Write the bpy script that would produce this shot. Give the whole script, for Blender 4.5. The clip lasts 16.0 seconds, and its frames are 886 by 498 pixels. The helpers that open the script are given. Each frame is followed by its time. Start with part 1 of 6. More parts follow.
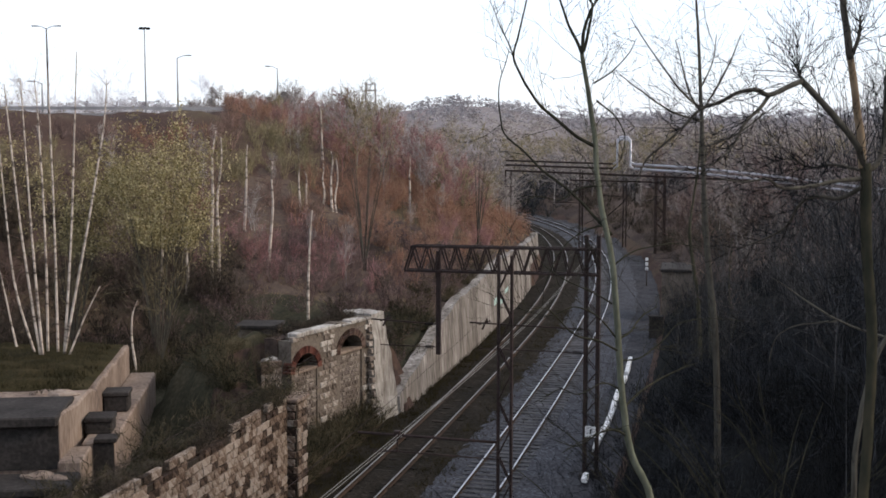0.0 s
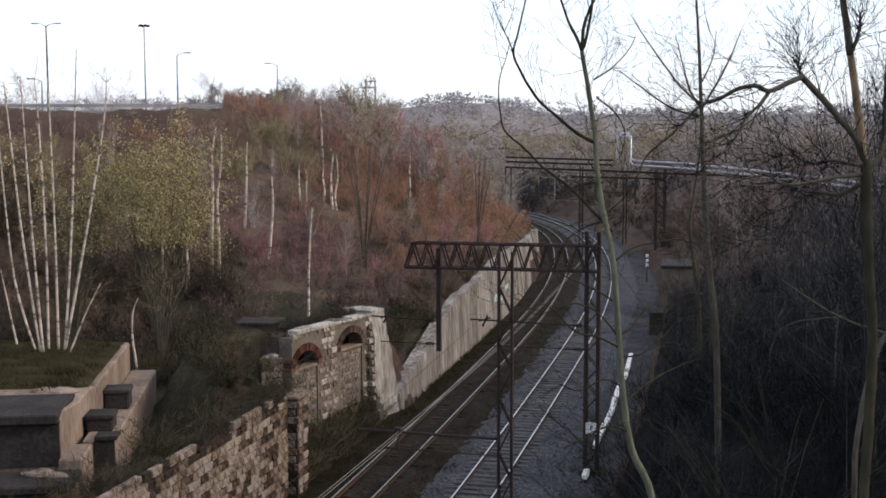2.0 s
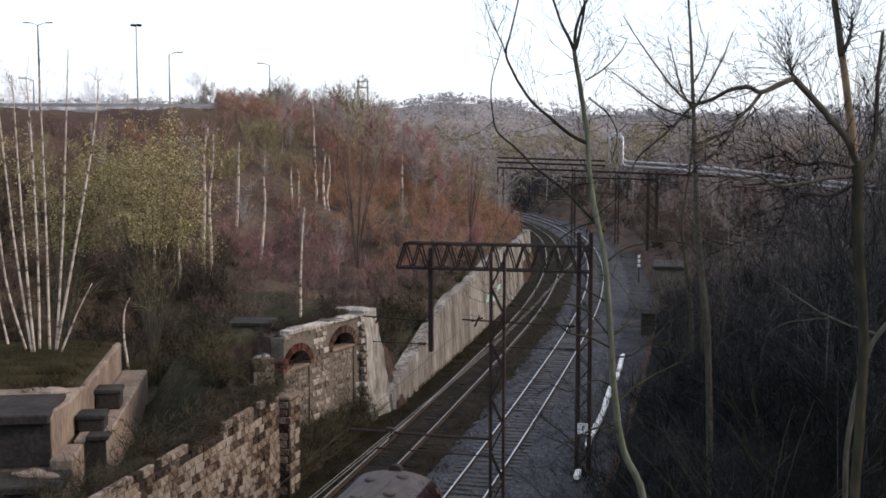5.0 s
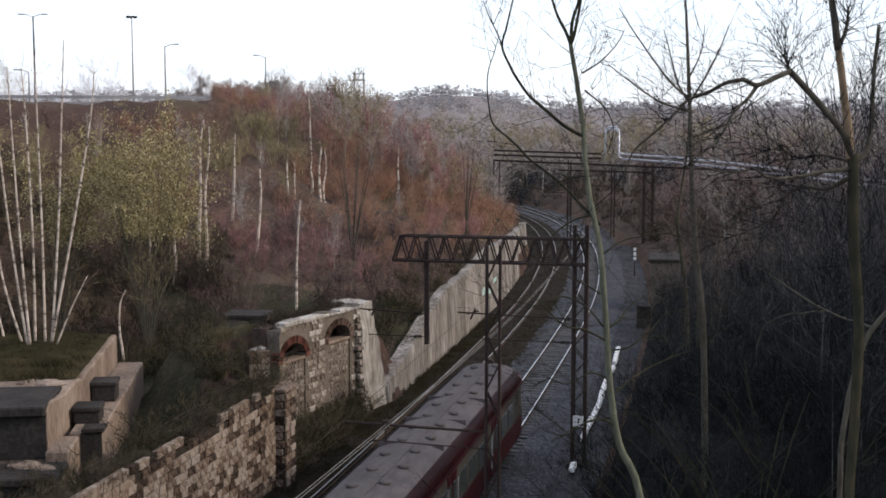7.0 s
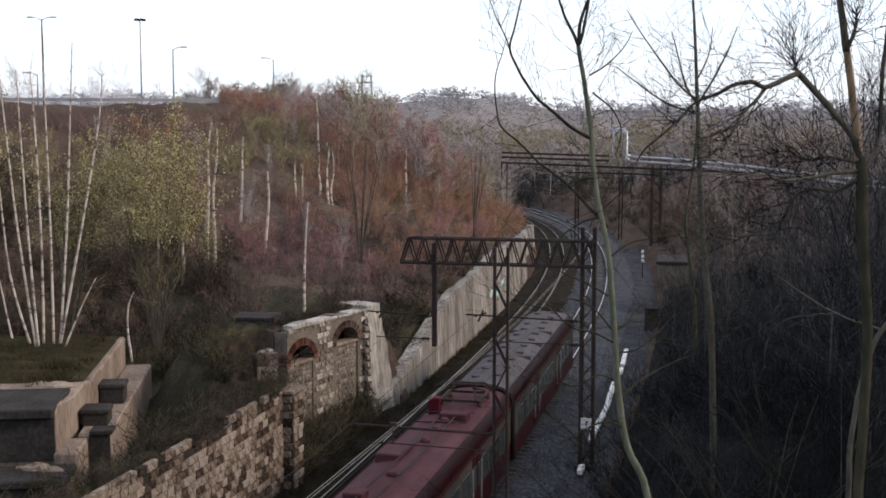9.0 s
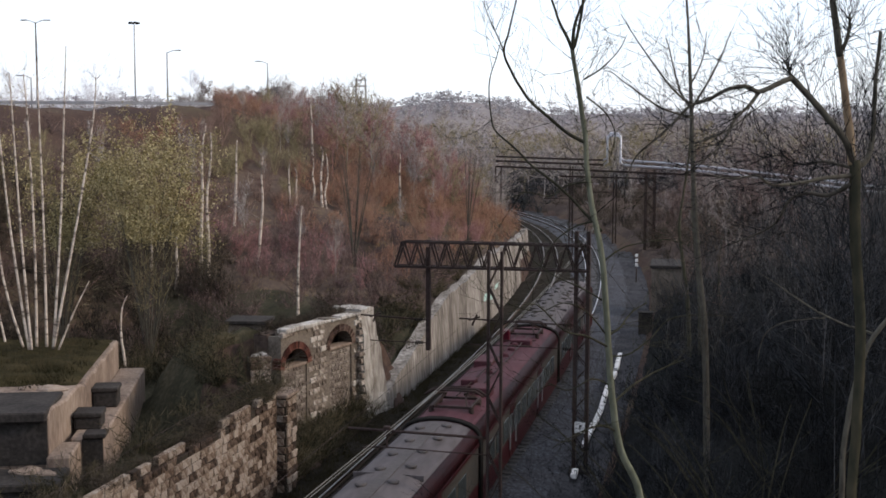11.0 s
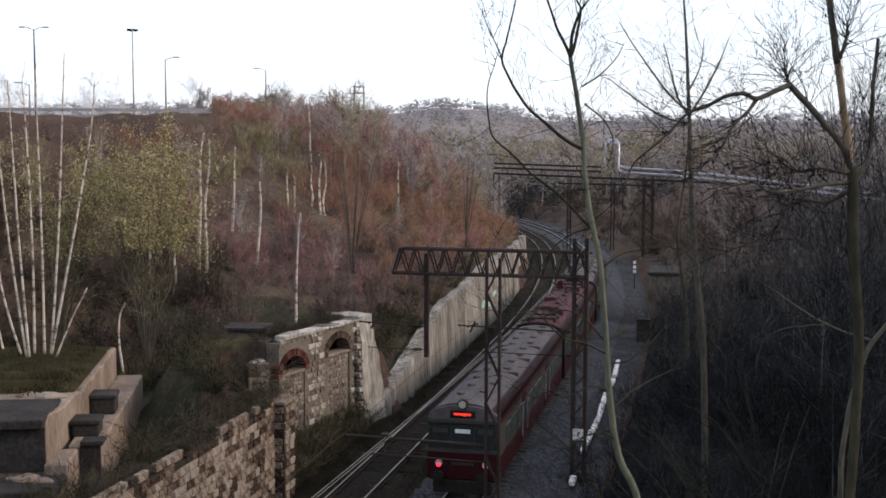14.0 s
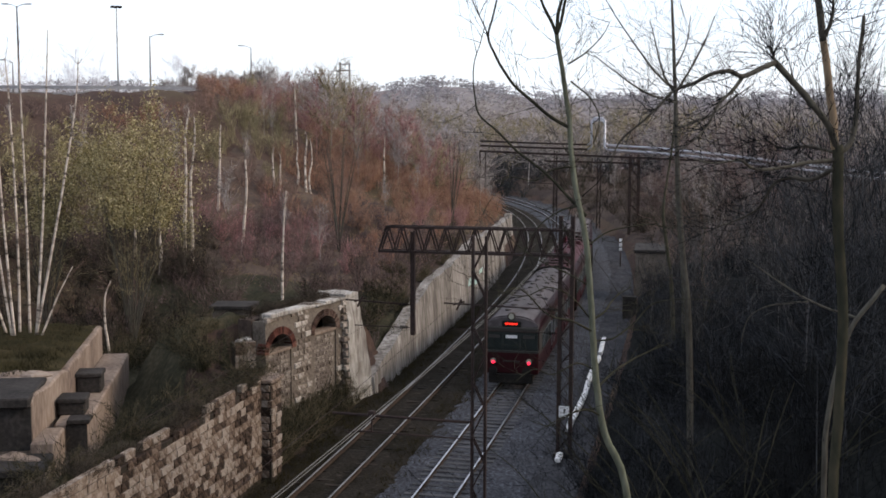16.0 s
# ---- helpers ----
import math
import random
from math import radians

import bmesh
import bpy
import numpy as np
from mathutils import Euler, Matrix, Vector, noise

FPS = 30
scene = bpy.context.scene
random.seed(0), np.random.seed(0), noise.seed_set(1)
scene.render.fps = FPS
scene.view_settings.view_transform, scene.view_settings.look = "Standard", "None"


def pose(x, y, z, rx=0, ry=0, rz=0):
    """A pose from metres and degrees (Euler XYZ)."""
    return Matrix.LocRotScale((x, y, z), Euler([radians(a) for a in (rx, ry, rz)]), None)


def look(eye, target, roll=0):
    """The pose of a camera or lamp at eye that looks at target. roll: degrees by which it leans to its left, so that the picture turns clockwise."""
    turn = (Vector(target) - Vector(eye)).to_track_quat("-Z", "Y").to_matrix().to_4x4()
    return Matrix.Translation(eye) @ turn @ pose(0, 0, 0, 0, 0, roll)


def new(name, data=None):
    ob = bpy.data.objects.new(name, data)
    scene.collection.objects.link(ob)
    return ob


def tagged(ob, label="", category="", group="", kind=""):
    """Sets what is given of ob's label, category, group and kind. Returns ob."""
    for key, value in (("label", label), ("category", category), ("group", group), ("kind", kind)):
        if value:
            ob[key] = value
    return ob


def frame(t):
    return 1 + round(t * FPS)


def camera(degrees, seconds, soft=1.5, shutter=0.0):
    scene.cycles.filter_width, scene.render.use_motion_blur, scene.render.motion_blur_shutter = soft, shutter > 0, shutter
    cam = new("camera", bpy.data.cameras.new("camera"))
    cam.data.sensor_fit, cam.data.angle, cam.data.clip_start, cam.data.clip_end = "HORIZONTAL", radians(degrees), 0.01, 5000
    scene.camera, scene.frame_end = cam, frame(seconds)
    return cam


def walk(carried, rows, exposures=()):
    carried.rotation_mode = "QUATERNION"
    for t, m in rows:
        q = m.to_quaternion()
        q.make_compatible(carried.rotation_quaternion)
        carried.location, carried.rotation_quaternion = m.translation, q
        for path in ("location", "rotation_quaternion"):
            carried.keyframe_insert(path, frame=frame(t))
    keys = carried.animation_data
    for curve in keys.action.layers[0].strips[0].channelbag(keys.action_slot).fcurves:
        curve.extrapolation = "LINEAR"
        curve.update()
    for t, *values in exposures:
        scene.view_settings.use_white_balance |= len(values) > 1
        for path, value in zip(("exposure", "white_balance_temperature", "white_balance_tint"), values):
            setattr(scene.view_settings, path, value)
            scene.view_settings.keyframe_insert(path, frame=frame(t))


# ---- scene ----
cam = camera(40.06, 16.0, soft=1.7)
EYE = 14.06
ROWS = [
    (0.0, 0.138, -5.305, -0.028), (0.5, 0.123, -5.407, 0.017), (1.0, -0.051, -5.632, -0.028), (1.5, -0.101, -5.628, -0.009),
    (2.0, 0.138, -5.455, 0.088), (2.5, -0.002, -5.425, 0.006), (3.0, 0.0, -5.346, 0.0), (3.5, 0.053, -5.082, -0.1),
    (4.0, -0.014, -5.264, -0.094), (6.5, -0.457, -5.617, -0.05), (7.0, -0.403, -5.785, -0.138), (7.5, -0.369, -5.741, -0.117),
    (8.0, -0.449, -5.905, -0.097), (8.5, -0.232, -5.758, -0.071), (9.0, -0.043, -5.68, -0.082), (11.5, -0.373, -5.47, -0.229),
    (12.0, -0.383, -5.434, -0.278), (12.5, -0.455, -5.352, -0.304), (13.0, -0.484, -5.287, -0.304), (13.5, -0.457, -5.139, -0.268),
    (14.0, -0.408, -5.177, -0.194), (14.5, -0.313, -5.32, -0.167), (15.0, -0.482, -5.782, -0.15), (15.5, -0.813, -6.009, -0.205),
    (16.0, -1.058, -6.215, -0.185),
]
walk(cam, [(t, pose(0, 0, EYE, 90 + pitch, roll, yaw)) for t, yaw, pitch, roll in ROWS], exposures=((0.0, 0.0), (16.0, 0.0)))

# ---- world and light: a bright overcast late-winter sky, a weak veiled sun from behind on the right ----
world = bpy.data.worlds.new("world")
scene.world = world
world.use_nodes = True
wn, wl = world.node_tree.nodes, world.node_tree.links
wn.clear()
SUN_EL, SUN_AZ = radians(28), radians(98)  # azimuth clockwise from the +y axis
sky = wn.new("ShaderNodeTexSky")
sky.sky_type, sky.sun_disc, sky.sun_elevation, sky.sun_rotation = "NISHITA", False, SUN_EL, SUN_AZ
sky_bg, cloud_bg, both, wout = wn.new("ShaderNodeBackground"), wn.new("ShaderNodeBackground"), wn.new("ShaderNodeAddShader"), wn.new("ShaderNodeOutputWorld")
sky_bg.inputs["Strength"].default_value = 0.05
cloud_bg.inputs["Color"].default_value, cloud_bg.inputs["Strength"].default_value = (0.875, 0.925, 1.05, 1), 1.0
wl.new(sky.outputs[0], sky_bg.inputs["Color"])
wl.new(sky_bg.outputs[0], both.inputs[0])
wl.new(cloud_bg.outputs[0], both.inputs[1])
wl.new(both.outputs[0], wout.inputs["Surface"])
sun = new("sun", bpy.data.lights.new("sun", "SUN"))
sun.data.energy, sun.data.angle, sun.data.color = 2.6, radians(10), (1.0, 0.83, 0.66)
sun_way = Vector((math.sin(SUN_AZ) * math.cos(SUN_EL), math.cos(SUN_AZ) * math.cos(SUN_EL), math.sin(SUN_EL)))
sun.matrix_world = look(sun_way * 300, (0, 0, 0))


# ---- materials ----
def material(name, ramp, scale=1.0, fine=12.0, rough=0.85, bump=0.3, metal=0.0, random_by="", stretch=(1, 1, 1), grain=0.5, spec=0.12, vary=0.5):
    """Two scales of noise through a ramp of colours; random_by: 'object' or 'island' shifts the tone piece by piece."""
    m = bpy.data.materials.new(name)
    m.use_nodes = True
    n, l = m.node_tree.nodes, m.node_tree.links
    b = n["Principled BSDF"]
    b.inputs["Roughness"].default_value, b.inputs["Metallic"].default_value = rough, metal
    b.inputs["Specular IOR Level"].default_value = spec
    co, mp = n.new("ShaderNodeTexCoord"), n.new("ShaderNodeMapping")
    mp.inputs["Scale"].default_value = stretch
    l.new(co.outputs["Object"], mp.inputs["Vector"])
    big, small = n.new("ShaderNodeTexNoise"), n.new("ShaderNodeTexNoise")
    for tex, s, d in ((big, scale, 4), (small, fine, 3)):
        tex.inputs["Scale"].default_value, tex.inputs["Detail"].default_value = s, d
        l.new(mp.outputs[0], tex.inputs["Vector"])
    mix = n.new("ShaderNodeMix")
    mix.data_type = "FLOAT"
    mix.inputs[0].default_value = grain
    l.new(big.outputs[0], mix.inputs[2])
    l.new(small.outputs[0], mix.inputs[3])
    value = mix.outputs[0]
    if random_by:
        source = n.new("ShaderNodeObjectInfo" if random_by == "object" else "ShaderNodeNewGeometry")
        out = source.outputs["Random" if random_by == "object" else "Random Per Island"]
        mul, add = n.new("ShaderNodeMath"), n.new("ShaderNodeMath")
        mul.operation, mul.inputs[1].default_value = "MULTIPLY_ADD", vary
        mul.inputs[2].default_value = -vary / 2
        l.new(out, mul.inputs[0])
        l.new(mul.outputs[0], add.inputs[0])
        l.new(value, add.inputs[1])
        value = add.outputs[0]
    cr = n.new("ShaderNodeValToRGB")
    while len(cr.color_ramp.elements) < len(ramp):
        cr.color_ramp.elements.new(0.5)
    for i, c in enumerate(ramp):
        e = cr.color_ramp.elements[i]
        e.position, e.color = 0.28 + 0.44 * i / max(1, len(ramp) - 1), (*c, 1)
    l.new(value, cr.inputs[0])
    l.new(cr.outputs[0], b.inputs["Base Color"])
    if bump:
        bp = n.new("ShaderNodeBump")
        bp.inputs["Strength"].default_value, bp.inputs["Distance"].default_value = bump, 0.05
        l.new(mix.outputs[0], bp.inputs["Height"])
        l.new(bp.outputs[0], b.inputs["Normal"])
    return m


def glow(name, colour, strength):
    m = bpy.data.materials.new(name)
    m.use_nodes = True
    b = m.node_tree.nodes["Principled BSDF"]
    b.inputs["Base Color"].default_value = (*colour, 1)
    b.inputs["Emission Color"].default_value, b.inputs["Emission Strength"].default_value = (*colour, 1), strength
    return m


M_SOIL = material("leaf_litter_soil", [(0.0144, 0.0112, 0.0096), (0.04, 0.0288, 0.0256), (0.068, 0.0448, 0.0368), (0.08, 0.0624, 0.0416), (0.052, 0.0464, 0.0272)], 0.09, 4, 0.95, 0.6, grain=0.42, spec=0.03)
# Bank floor near black and bluish: the bank's shade is in the colour.
M_BANK = material("shade_darkened_bank_floor", [(0.0039, 0.0042, 0.0042), (0.0104, 0.0112, 0.0108), (0.0221, 0.0224, 0.0208)], 0.4, 5, 0.95, 0.6, spec=0.03)
M_HOLLOW = material("dark_hollow_floor", [(0.0168, 0.016, 0.0128), (0.0403, 0.0384, 0.0256), (0.084, 0.0688, 0.048)], 0.4, 5, 0.95, 0.6, spec=0.03)
M_SCRUBFLOOR = material("brown_scrub_floor", [(0.025, 0.0187, 0.0163), (0.0525, 0.04, 0.035), (0.0875, 0.065, 0.0537), (0.125, 0.095, 0.0625)], 0.16, 4, 0.95, 0.6, grain=0.4, spec=0.03)
# Far wood tones here are lightened and blued in place of haze.
M_WOODTWIG = material("dusky_wood_twigs", [(0.0914, 0.0829, 0.0855), (0.1828, 0.1659, 0.1629), (0.3108, 0.2828, 0.2647)], 0.03, 2, 0.95, 0, random_by="island", spec=0.03)
# Twigs almost white: the haze in front of them is painted on.
M_HAZETWIG = material("haze_whitened_twigs", [(0.56, 0.56, 0.616), (0.6944, 0.6944, 0.7392)], 0.05, 2, 0.95, 0, random_by="island", spec=0.03)
M_FOREST = material("mixed_bare_forest", [(0.0844, 0.0682, 0.0658), (0.1688, 0.1392, 0.1315), (0.2391, 0.203, 0.1879), (0.2954, 0.2581, 0.1879), (0.3657, 0.3335, 0.3289)], 0.02, 0.3, 0.95, 0, random_by="island", grain=0.3, spec=0.03)
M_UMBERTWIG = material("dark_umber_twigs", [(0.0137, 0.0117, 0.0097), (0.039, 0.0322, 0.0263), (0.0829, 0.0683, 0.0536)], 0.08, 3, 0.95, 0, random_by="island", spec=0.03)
M_PALESTONE = material("lime_washed_sandstone", [(0.07, 0.056, 0.046), (0.16, 0.13, 0.108), (0.25, 0.215, 0.185), (0.4, 0.37, 0.335)], 1.1, 7, 0.92, 0.8, random_by="object", grain=0.5, vary=0.4)
# Hill tone greyed and lightened: distance haze put into the colour.
M_FARHILL = material("haze_paled_wooded_hill", [(0.08, 0.072, 0.0761), (0.1455, 0.1305, 0.1345), (0.2037, 0.183, 0.1863), (0.2328, 0.213, 0.1863)], 0.012, 0.3, 0.95, 0, stretch=(1, 0.12, 1), spec=0.03)
M_PLUMTWIG = material("plum_brown_twigs", [(0.1168, 0.0645, 0.0654), (0.2219, 0.121, 0.1182), (0.3387, 0.1915, 0.1793)], 0.06, 3, 0.95, 0, random_by="island", spec=0.03)
M_BALLAST = material("crushed_stone_ballast", [(0.0083, 0.0086, 0.0106), (0.0314, 0.0317, 0.0363), (0.0594, 0.0612, 0.0711), (0.1397, 0.144, 0.1625)], 0.5, 7, 0.9, 1.0, grain=0.75)
M_WEEDS = material("weedy_ballast", [(0.005, 0.005, 0.003), (0.015, 0.013, 0.0095), (0.0275, 0.023, 0.019), (0.05, 0.044, 0.0375)], 0.45, 8, 0.95, 0.9, grain=0.6, spec=0.03)
M_RAIL = material("worn_steel_railhead", [(0.336, 0.336, 0.3626), (0.496, 0.496, 0.5274)], 2, 20, 0.28, 0.05, 0.9, spec=0.5)
M_RAILDULL = material("dull_railhead", [(0.16, 0.155, 0.15), (0.3, 0.29, 0.28)], 2, 20, 0.45, 0.05, 0.6)
M_RAIL_RUST = material("rusty_rail_side", [(0.03, 0.0193, 0.0137), (0.065, 0.044, 0.0312)], 2, 20, 0.8, 0.2)
M_SLEEPER = material("weathered_concrete_sleeper", [(0.045, 0.044, 0.046), (0.1, 0.098, 0.1)], 1, 12, 0.9, 0.3, random_by="object", vary=0.3)
M_WOODSLEEPER = material("oily_wood_sleeper", [(0.0105, 0.0084, 0.0063), (0.0315, 0.0245, 0.0192)], 1, 12, 0.9, 0.3, random_by="object")
M_STEEL = material("dark_rusted_steel", [(0.012, 0.009, 0.009), (0.035, 0.024, 0.022), (0.06, 0.04, 0.035)], 1.5, 14, 0.7, 0.2)
M_WIRE = material("weathered_copper_wire", [(0.11, 0.1045, 0.0935), (0.198, 0.187, 0.1705)], 2, 10, 0.5, 0, 0.3)
M_CONCRETE = material("stained_concrete", [(0.0574, 0.0435, 0.0361), (0.1476, 0.1107, 0.0902), (0.2378, 0.1845, 0.1476), (0.2952, 0.246, 0.205)], 0.5, 6, 0.9, 0.4, stretch=(1, 1, 0.35))
M_PALEWALL = material("lime_streaked_wall", [(0.04, 0.034, 0.029), (0.12, 0.106, 0.094), (0.25, 0.23, 0.21), (0.5, 0.48, 0.455)], 0.5, 3.4, 0.9, 0.7, stretch=(1.3, 1.3, 0.25), grain=0.48)
M_STONE = material("sandstone_block", [(0.026, 0.0184, 0.0143), (0.07, 0.0485, 0.0367), (0.125, 0.0892, 0.0673), (0.18, 0.1406, 0.1122), (0.27, 0.2279, 0.1938)], 2.2, 9, 0.92, 0.9, random_by="object", grain=0.5, vary=0.5)
M_MORTAR = material("dark_mortar", [(0.0175, 0.0147, 0.0119), (0.049, 0.0403, 0.0315)], 1, 9, 0.95, 0.5)
M_BRICK = material("red_brick", [(0.0359, 0.0127, 0.01), (0.0934, 0.0337, 0.0251), (0.1292, 0.0596, 0.0456)], 1, 12, 0.9, 0.5, random_by="object")
M_LIME = material("white_lime_crust", [(0.08, 0.068, 0.058), (0.2, 0.18, 0.16), (0.38, 0.36, 0.33), (0.62, 0.6, 0.57)], 0.6, 4, 0.9, 0.8, stretch=(1.4, 1.4, 0.25), grain=0.45)
M_DARKBRICK = material("sooty_brown_brick", [(0.03, 0.018, 0.014), (0.07, 0.042, 0.033), (0.12, 0.085, 0.07)], 1, 12, 0.9, 0.5, random_by="object")
M_INFILL = material("grey_brown_infill_masonry", [(0.0502, 0.0418, 0.0346), (0.1339, 0.1116, 0.0921), (0.2009, 0.173, 0.1451)], 1.2, 8, 0.92, 0.8)
M_RUBBLE = material("grey_rubble_stone", [(0.06, 0.048, 0.042), (0.12, 0.098, 0.084), (0.18, 0.152, 0.132), (0.26, 0.23, 0.2)], 1.4, 9, 0.92, 0.7, random_by="object", vary=0.35)
M_MOSS = material("moss_and_leaf_litter", [(0.009, 0.0083, 0.0045), (0.0255, 0.0218, 0.0105), (0.0525, 0.0413, 0.0225)], 0.9, 10, 0.95, 0.8, spec=0.03)
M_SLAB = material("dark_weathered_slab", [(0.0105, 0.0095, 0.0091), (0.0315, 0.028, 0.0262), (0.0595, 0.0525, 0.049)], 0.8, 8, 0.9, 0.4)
M_ROOF = material("grimy_grey_train_roof", [(0.0502, 0.0438, 0.0439), (0.087, 0.0763, 0.0792), (0.1105, 0.0975, 0.102)], 0.35, 4, 0.75, 0.1, stretch=(1, 0.25, 1))
M_REDROOF = material("faded_red_train_roof", [(0.0415, 0.0136, 0.018), (0.0685, 0.0249, 0.0317), (0.083, 0.0386, 0.0469)], 0.35, 4, 0.7, 0.1, stretch=(1, 0.25, 1))
M_TRAINRED = material("dirty_dark_red_train_paint", [(0.0115, 0.0018, 0.0029), (0.0245, 0.0032, 0.005), (0.0288, 0.0058, 0.0071)], 0.4, 5, 0.5, 0.03, stretch=(1, 0.3, 1))
M_TRAINCREAM = material("grimy_grey_cream_train_paint", [(0.0302, 0.028, 0.0257), (0.0544, 0.0514, 0.0469)], 0.4, 5, 0.5, 0.03)
M_ROOFDARK = material("sooty_roof_board", [(0.045, 0.04, 0.04), (0.075, 0.068, 0.068), (0.1, 0.09, 0.09)], 0.5, 5, 0.8, 0.1)
M_CABDARK = material("dark_green_cab_frame", [(0.012, 0.015, 0.014), (0.03, 0.035, 0.033)], 0.6, 5, 0.5, 0)
M_REDBOX = material("bright_red_roof_box", [(0.0405, 0.0024, 0.0071), (0.0648, 0.004, 0.0121)], 1, 6, 0.6, 0.05)
M_UNDER = material("sooty_underframe", [(0.008, 0.008, 0.008), (0.03, 0.027, 0.025)], 1, 8, 0.8, 0.2, spec=0.03)
M_GLASS = material("dark_window_glass", [(0.012, 0.016, 0.016), (0.03, 0.036, 0.036)], 0.5, 3, 0.25, 0, spec=0.2)
M_PIPE = material("dented_aluminium_pipe_cladding", [(0.3663, 0.3767, 0.4186), (0.6279, 0.6384, 0.6907)], 0.8, 5, 0.4, 0.1, 0.5)
M_WHITE = material("weathered_white_paint", [(0.55, 0.55, 0.55), (0.8, 0.8, 0.79)], 1.5, 9, 0.7, 0.1)
M_BIRCH = material("white_birch_bark", [(0.0367, 0.03, 0.0259), (0.1224, 0.102, 0.0882), (0.4651, 0.396, 0.341), (0.563, 0.492, 0.4292), (0.6365, 0.564, 0.4939)], 1.6, 5, 0.85, 0.2, stretch=(0.5, 0.5, 2.2), grain=0.35)
M_CINDER = material("dark_cinder_verge", [(0.0135, 0.0135, 0.015), (0.045, 0.045, 0.0495), (0.09, 0.09, 0.0975)], 0.4, 8, 0.95, 0.9, grain=0.6, spec=0.03)
M_BARK = material("grey_bark", [(0.0248, 0.022, 0.0176), (0.0715, 0.066, 0.055), (0.1155, 0.11, 0.0908)], 1.5, 14, 0.92, 0.4, stretch=(1, 1, 0.3), spec=0.03)
M_BARKGREEN = material("algae_green_bark", [(0.0266, 0.0266, 0.0171), (0.0645, 0.0626, 0.0437), (0.0986, 0.0949, 0.0721)], 1.2, 14, 0.92, 0.4, stretch=(1, 1, 0.3), spec=0.03)
# Bark darkened in its colour to stand in for shade on near trees.
M_DARKBARK = material("shade_darkened_bark", [(0.012, 0.012, 0.009), (0.033, 0.033, 0.024), (0.063, 0.0555, 0.0375)], 1.2, 10, 0.92, 0.5, stretch=(1, 1, 0.35), spec=0.03)
M_PALEBARK = material("pale_grey_bark", [(0.0392, 0.0413, 0.0292), (0.112, 0.1183, 0.0877), (0.1791, 0.1881, 0.1434)], 1.2, 12, 0.92, 0.4, stretch=(1, 1, 0.3), spec=0.03)
M_PEELED = material("peeled_tan_wood", [(0.07, 0.052, 0.036), (0.22, 0.16, 0.105), (0.36, 0.28, 0.19)], 1.6, 9, 0.85, 0.4, stretch=(1, 1, 0.3))
# Two depths of painted shade for twigs of the right bank.
M_DARKTWIG = material("shade_darkened_twigs", [(0.003, 0.0034, 0.004), (0.008, 0.0087, 0.01), (0.015, 0.0163, 0.0183)], 0.35, 5, 0.95, 0, random_by="island", spec=0.03)
M_SHADETWIG = material("shade_dimmed_grey_twigs", [(0.0048, 0.0056, 0.0067), (0.0153, 0.017, 0.0203), (0.0444, 0.0485, 0.0559)], 0.25, 5, 0.9, 0, random_by="island", spec=0.08)
M_DIMTWIG = material("dim_plum_brown_twigs", [(0.033, 0.023, 0.0227), (0.0927, 0.064, 0.0616), (0.1854, 0.132, 0.1242)], 0.08, 4, 0.95, 0, random_by="island", spec=0.03)
M_LIGHTTWIG = material("pale_grey_twigs", [(0.012, 0.0121, 0.0128), (0.0361, 0.036, 0.0368), (0.0782, 0.0775, 0.0789)], 0.2, 4, 0.95, 0, random_by="island", spec=0.03)
M_HOLLOWTWIG = material("dark_hollow_twigs", [(0.0144, 0.0133, 0.0095), (0.041, 0.038, 0.0228), (0.0923, 0.076, 0.0494)], 0.2, 4, 0.95, 0, random_by="island", spec=0.03)
M_BROWNTWIG = material("brown_bare_twigs", [(0.0686, 0.0464, 0.0392), (0.1524, 0.1018, 0.0861), (0.244, 0.1669, 0.1381)], 0.06, 3, 0.95, 0, random_by="island", spec=0.03)
M_REDTWIG = material("russet_bare_twigs", [(0.0929, 0.0542, 0.0442), (0.1858, 0.1025, 0.0777), (0.2973, 0.1596, 0.1061), (0.2787, 0.1934, 0.1326)], 0.05, 3, 0.95, 0, random_by="island", spec=0.03)
# These two greys hold painted haze, the far wood the most.
M_GREYTWIG = material("haze_paled_grey_brown_twigs", [(0.16, 0.1375, 0.1337), (0.2667, 0.2406, 0.2302), (0.3868, 0.3575, 0.3267)], 0.03, 2, 0.95, 0, random_by="island", spec=0.03)
M_FARTWIG = material("haze_paled_far_wood", [(0.1892, 0.18, 0.1976), (0.2765, 0.267, 0.2884), (0.3638, 0.3525, 0.3726)], 0.01, 1, 0.95, 0, random_by="island", spec=0.03)
M_OLIVELEAF = material("yellow_green_catkins", [(0.1366, 0.1105, 0.04726), (0.2732, 0.2321, 0.1154), (0.478, 0.4199, 0.2519)], 0.25, 3, 0.9, 0, random_by="island", spec=0.03)
M_OLIVETWIG = material("olive_twigs", [(0.09, 0.075, 0.045), (0.19, 0.16, 0.095), (0.28, 0.245, 0.15)], 0.06, 3, 0.95, 0, random_by="island", spec=0.03)
M_ASPHALT = material("grey_road_edge", [(0.18, 0.1782, 0.1836), (0.36, 0.3475, 0.3488)], 0.3, 4, 0.9, 0.2)
M_GALV = material("galvanised_lamp_post", [(0.2, 0.2, 0.21), (0.34, 0.34, 0.35)], 1, 6, 0.6, 0, 0.3)
M_DEADGRASS = material("dull_dead_grass", [(0.01, 0.01, 0.005), (0.03, 0.026, 0.014), (0.06, 0.05, 0.03)], 0.3, 4, 0.95, 0, random_by="island", spec=0.03)
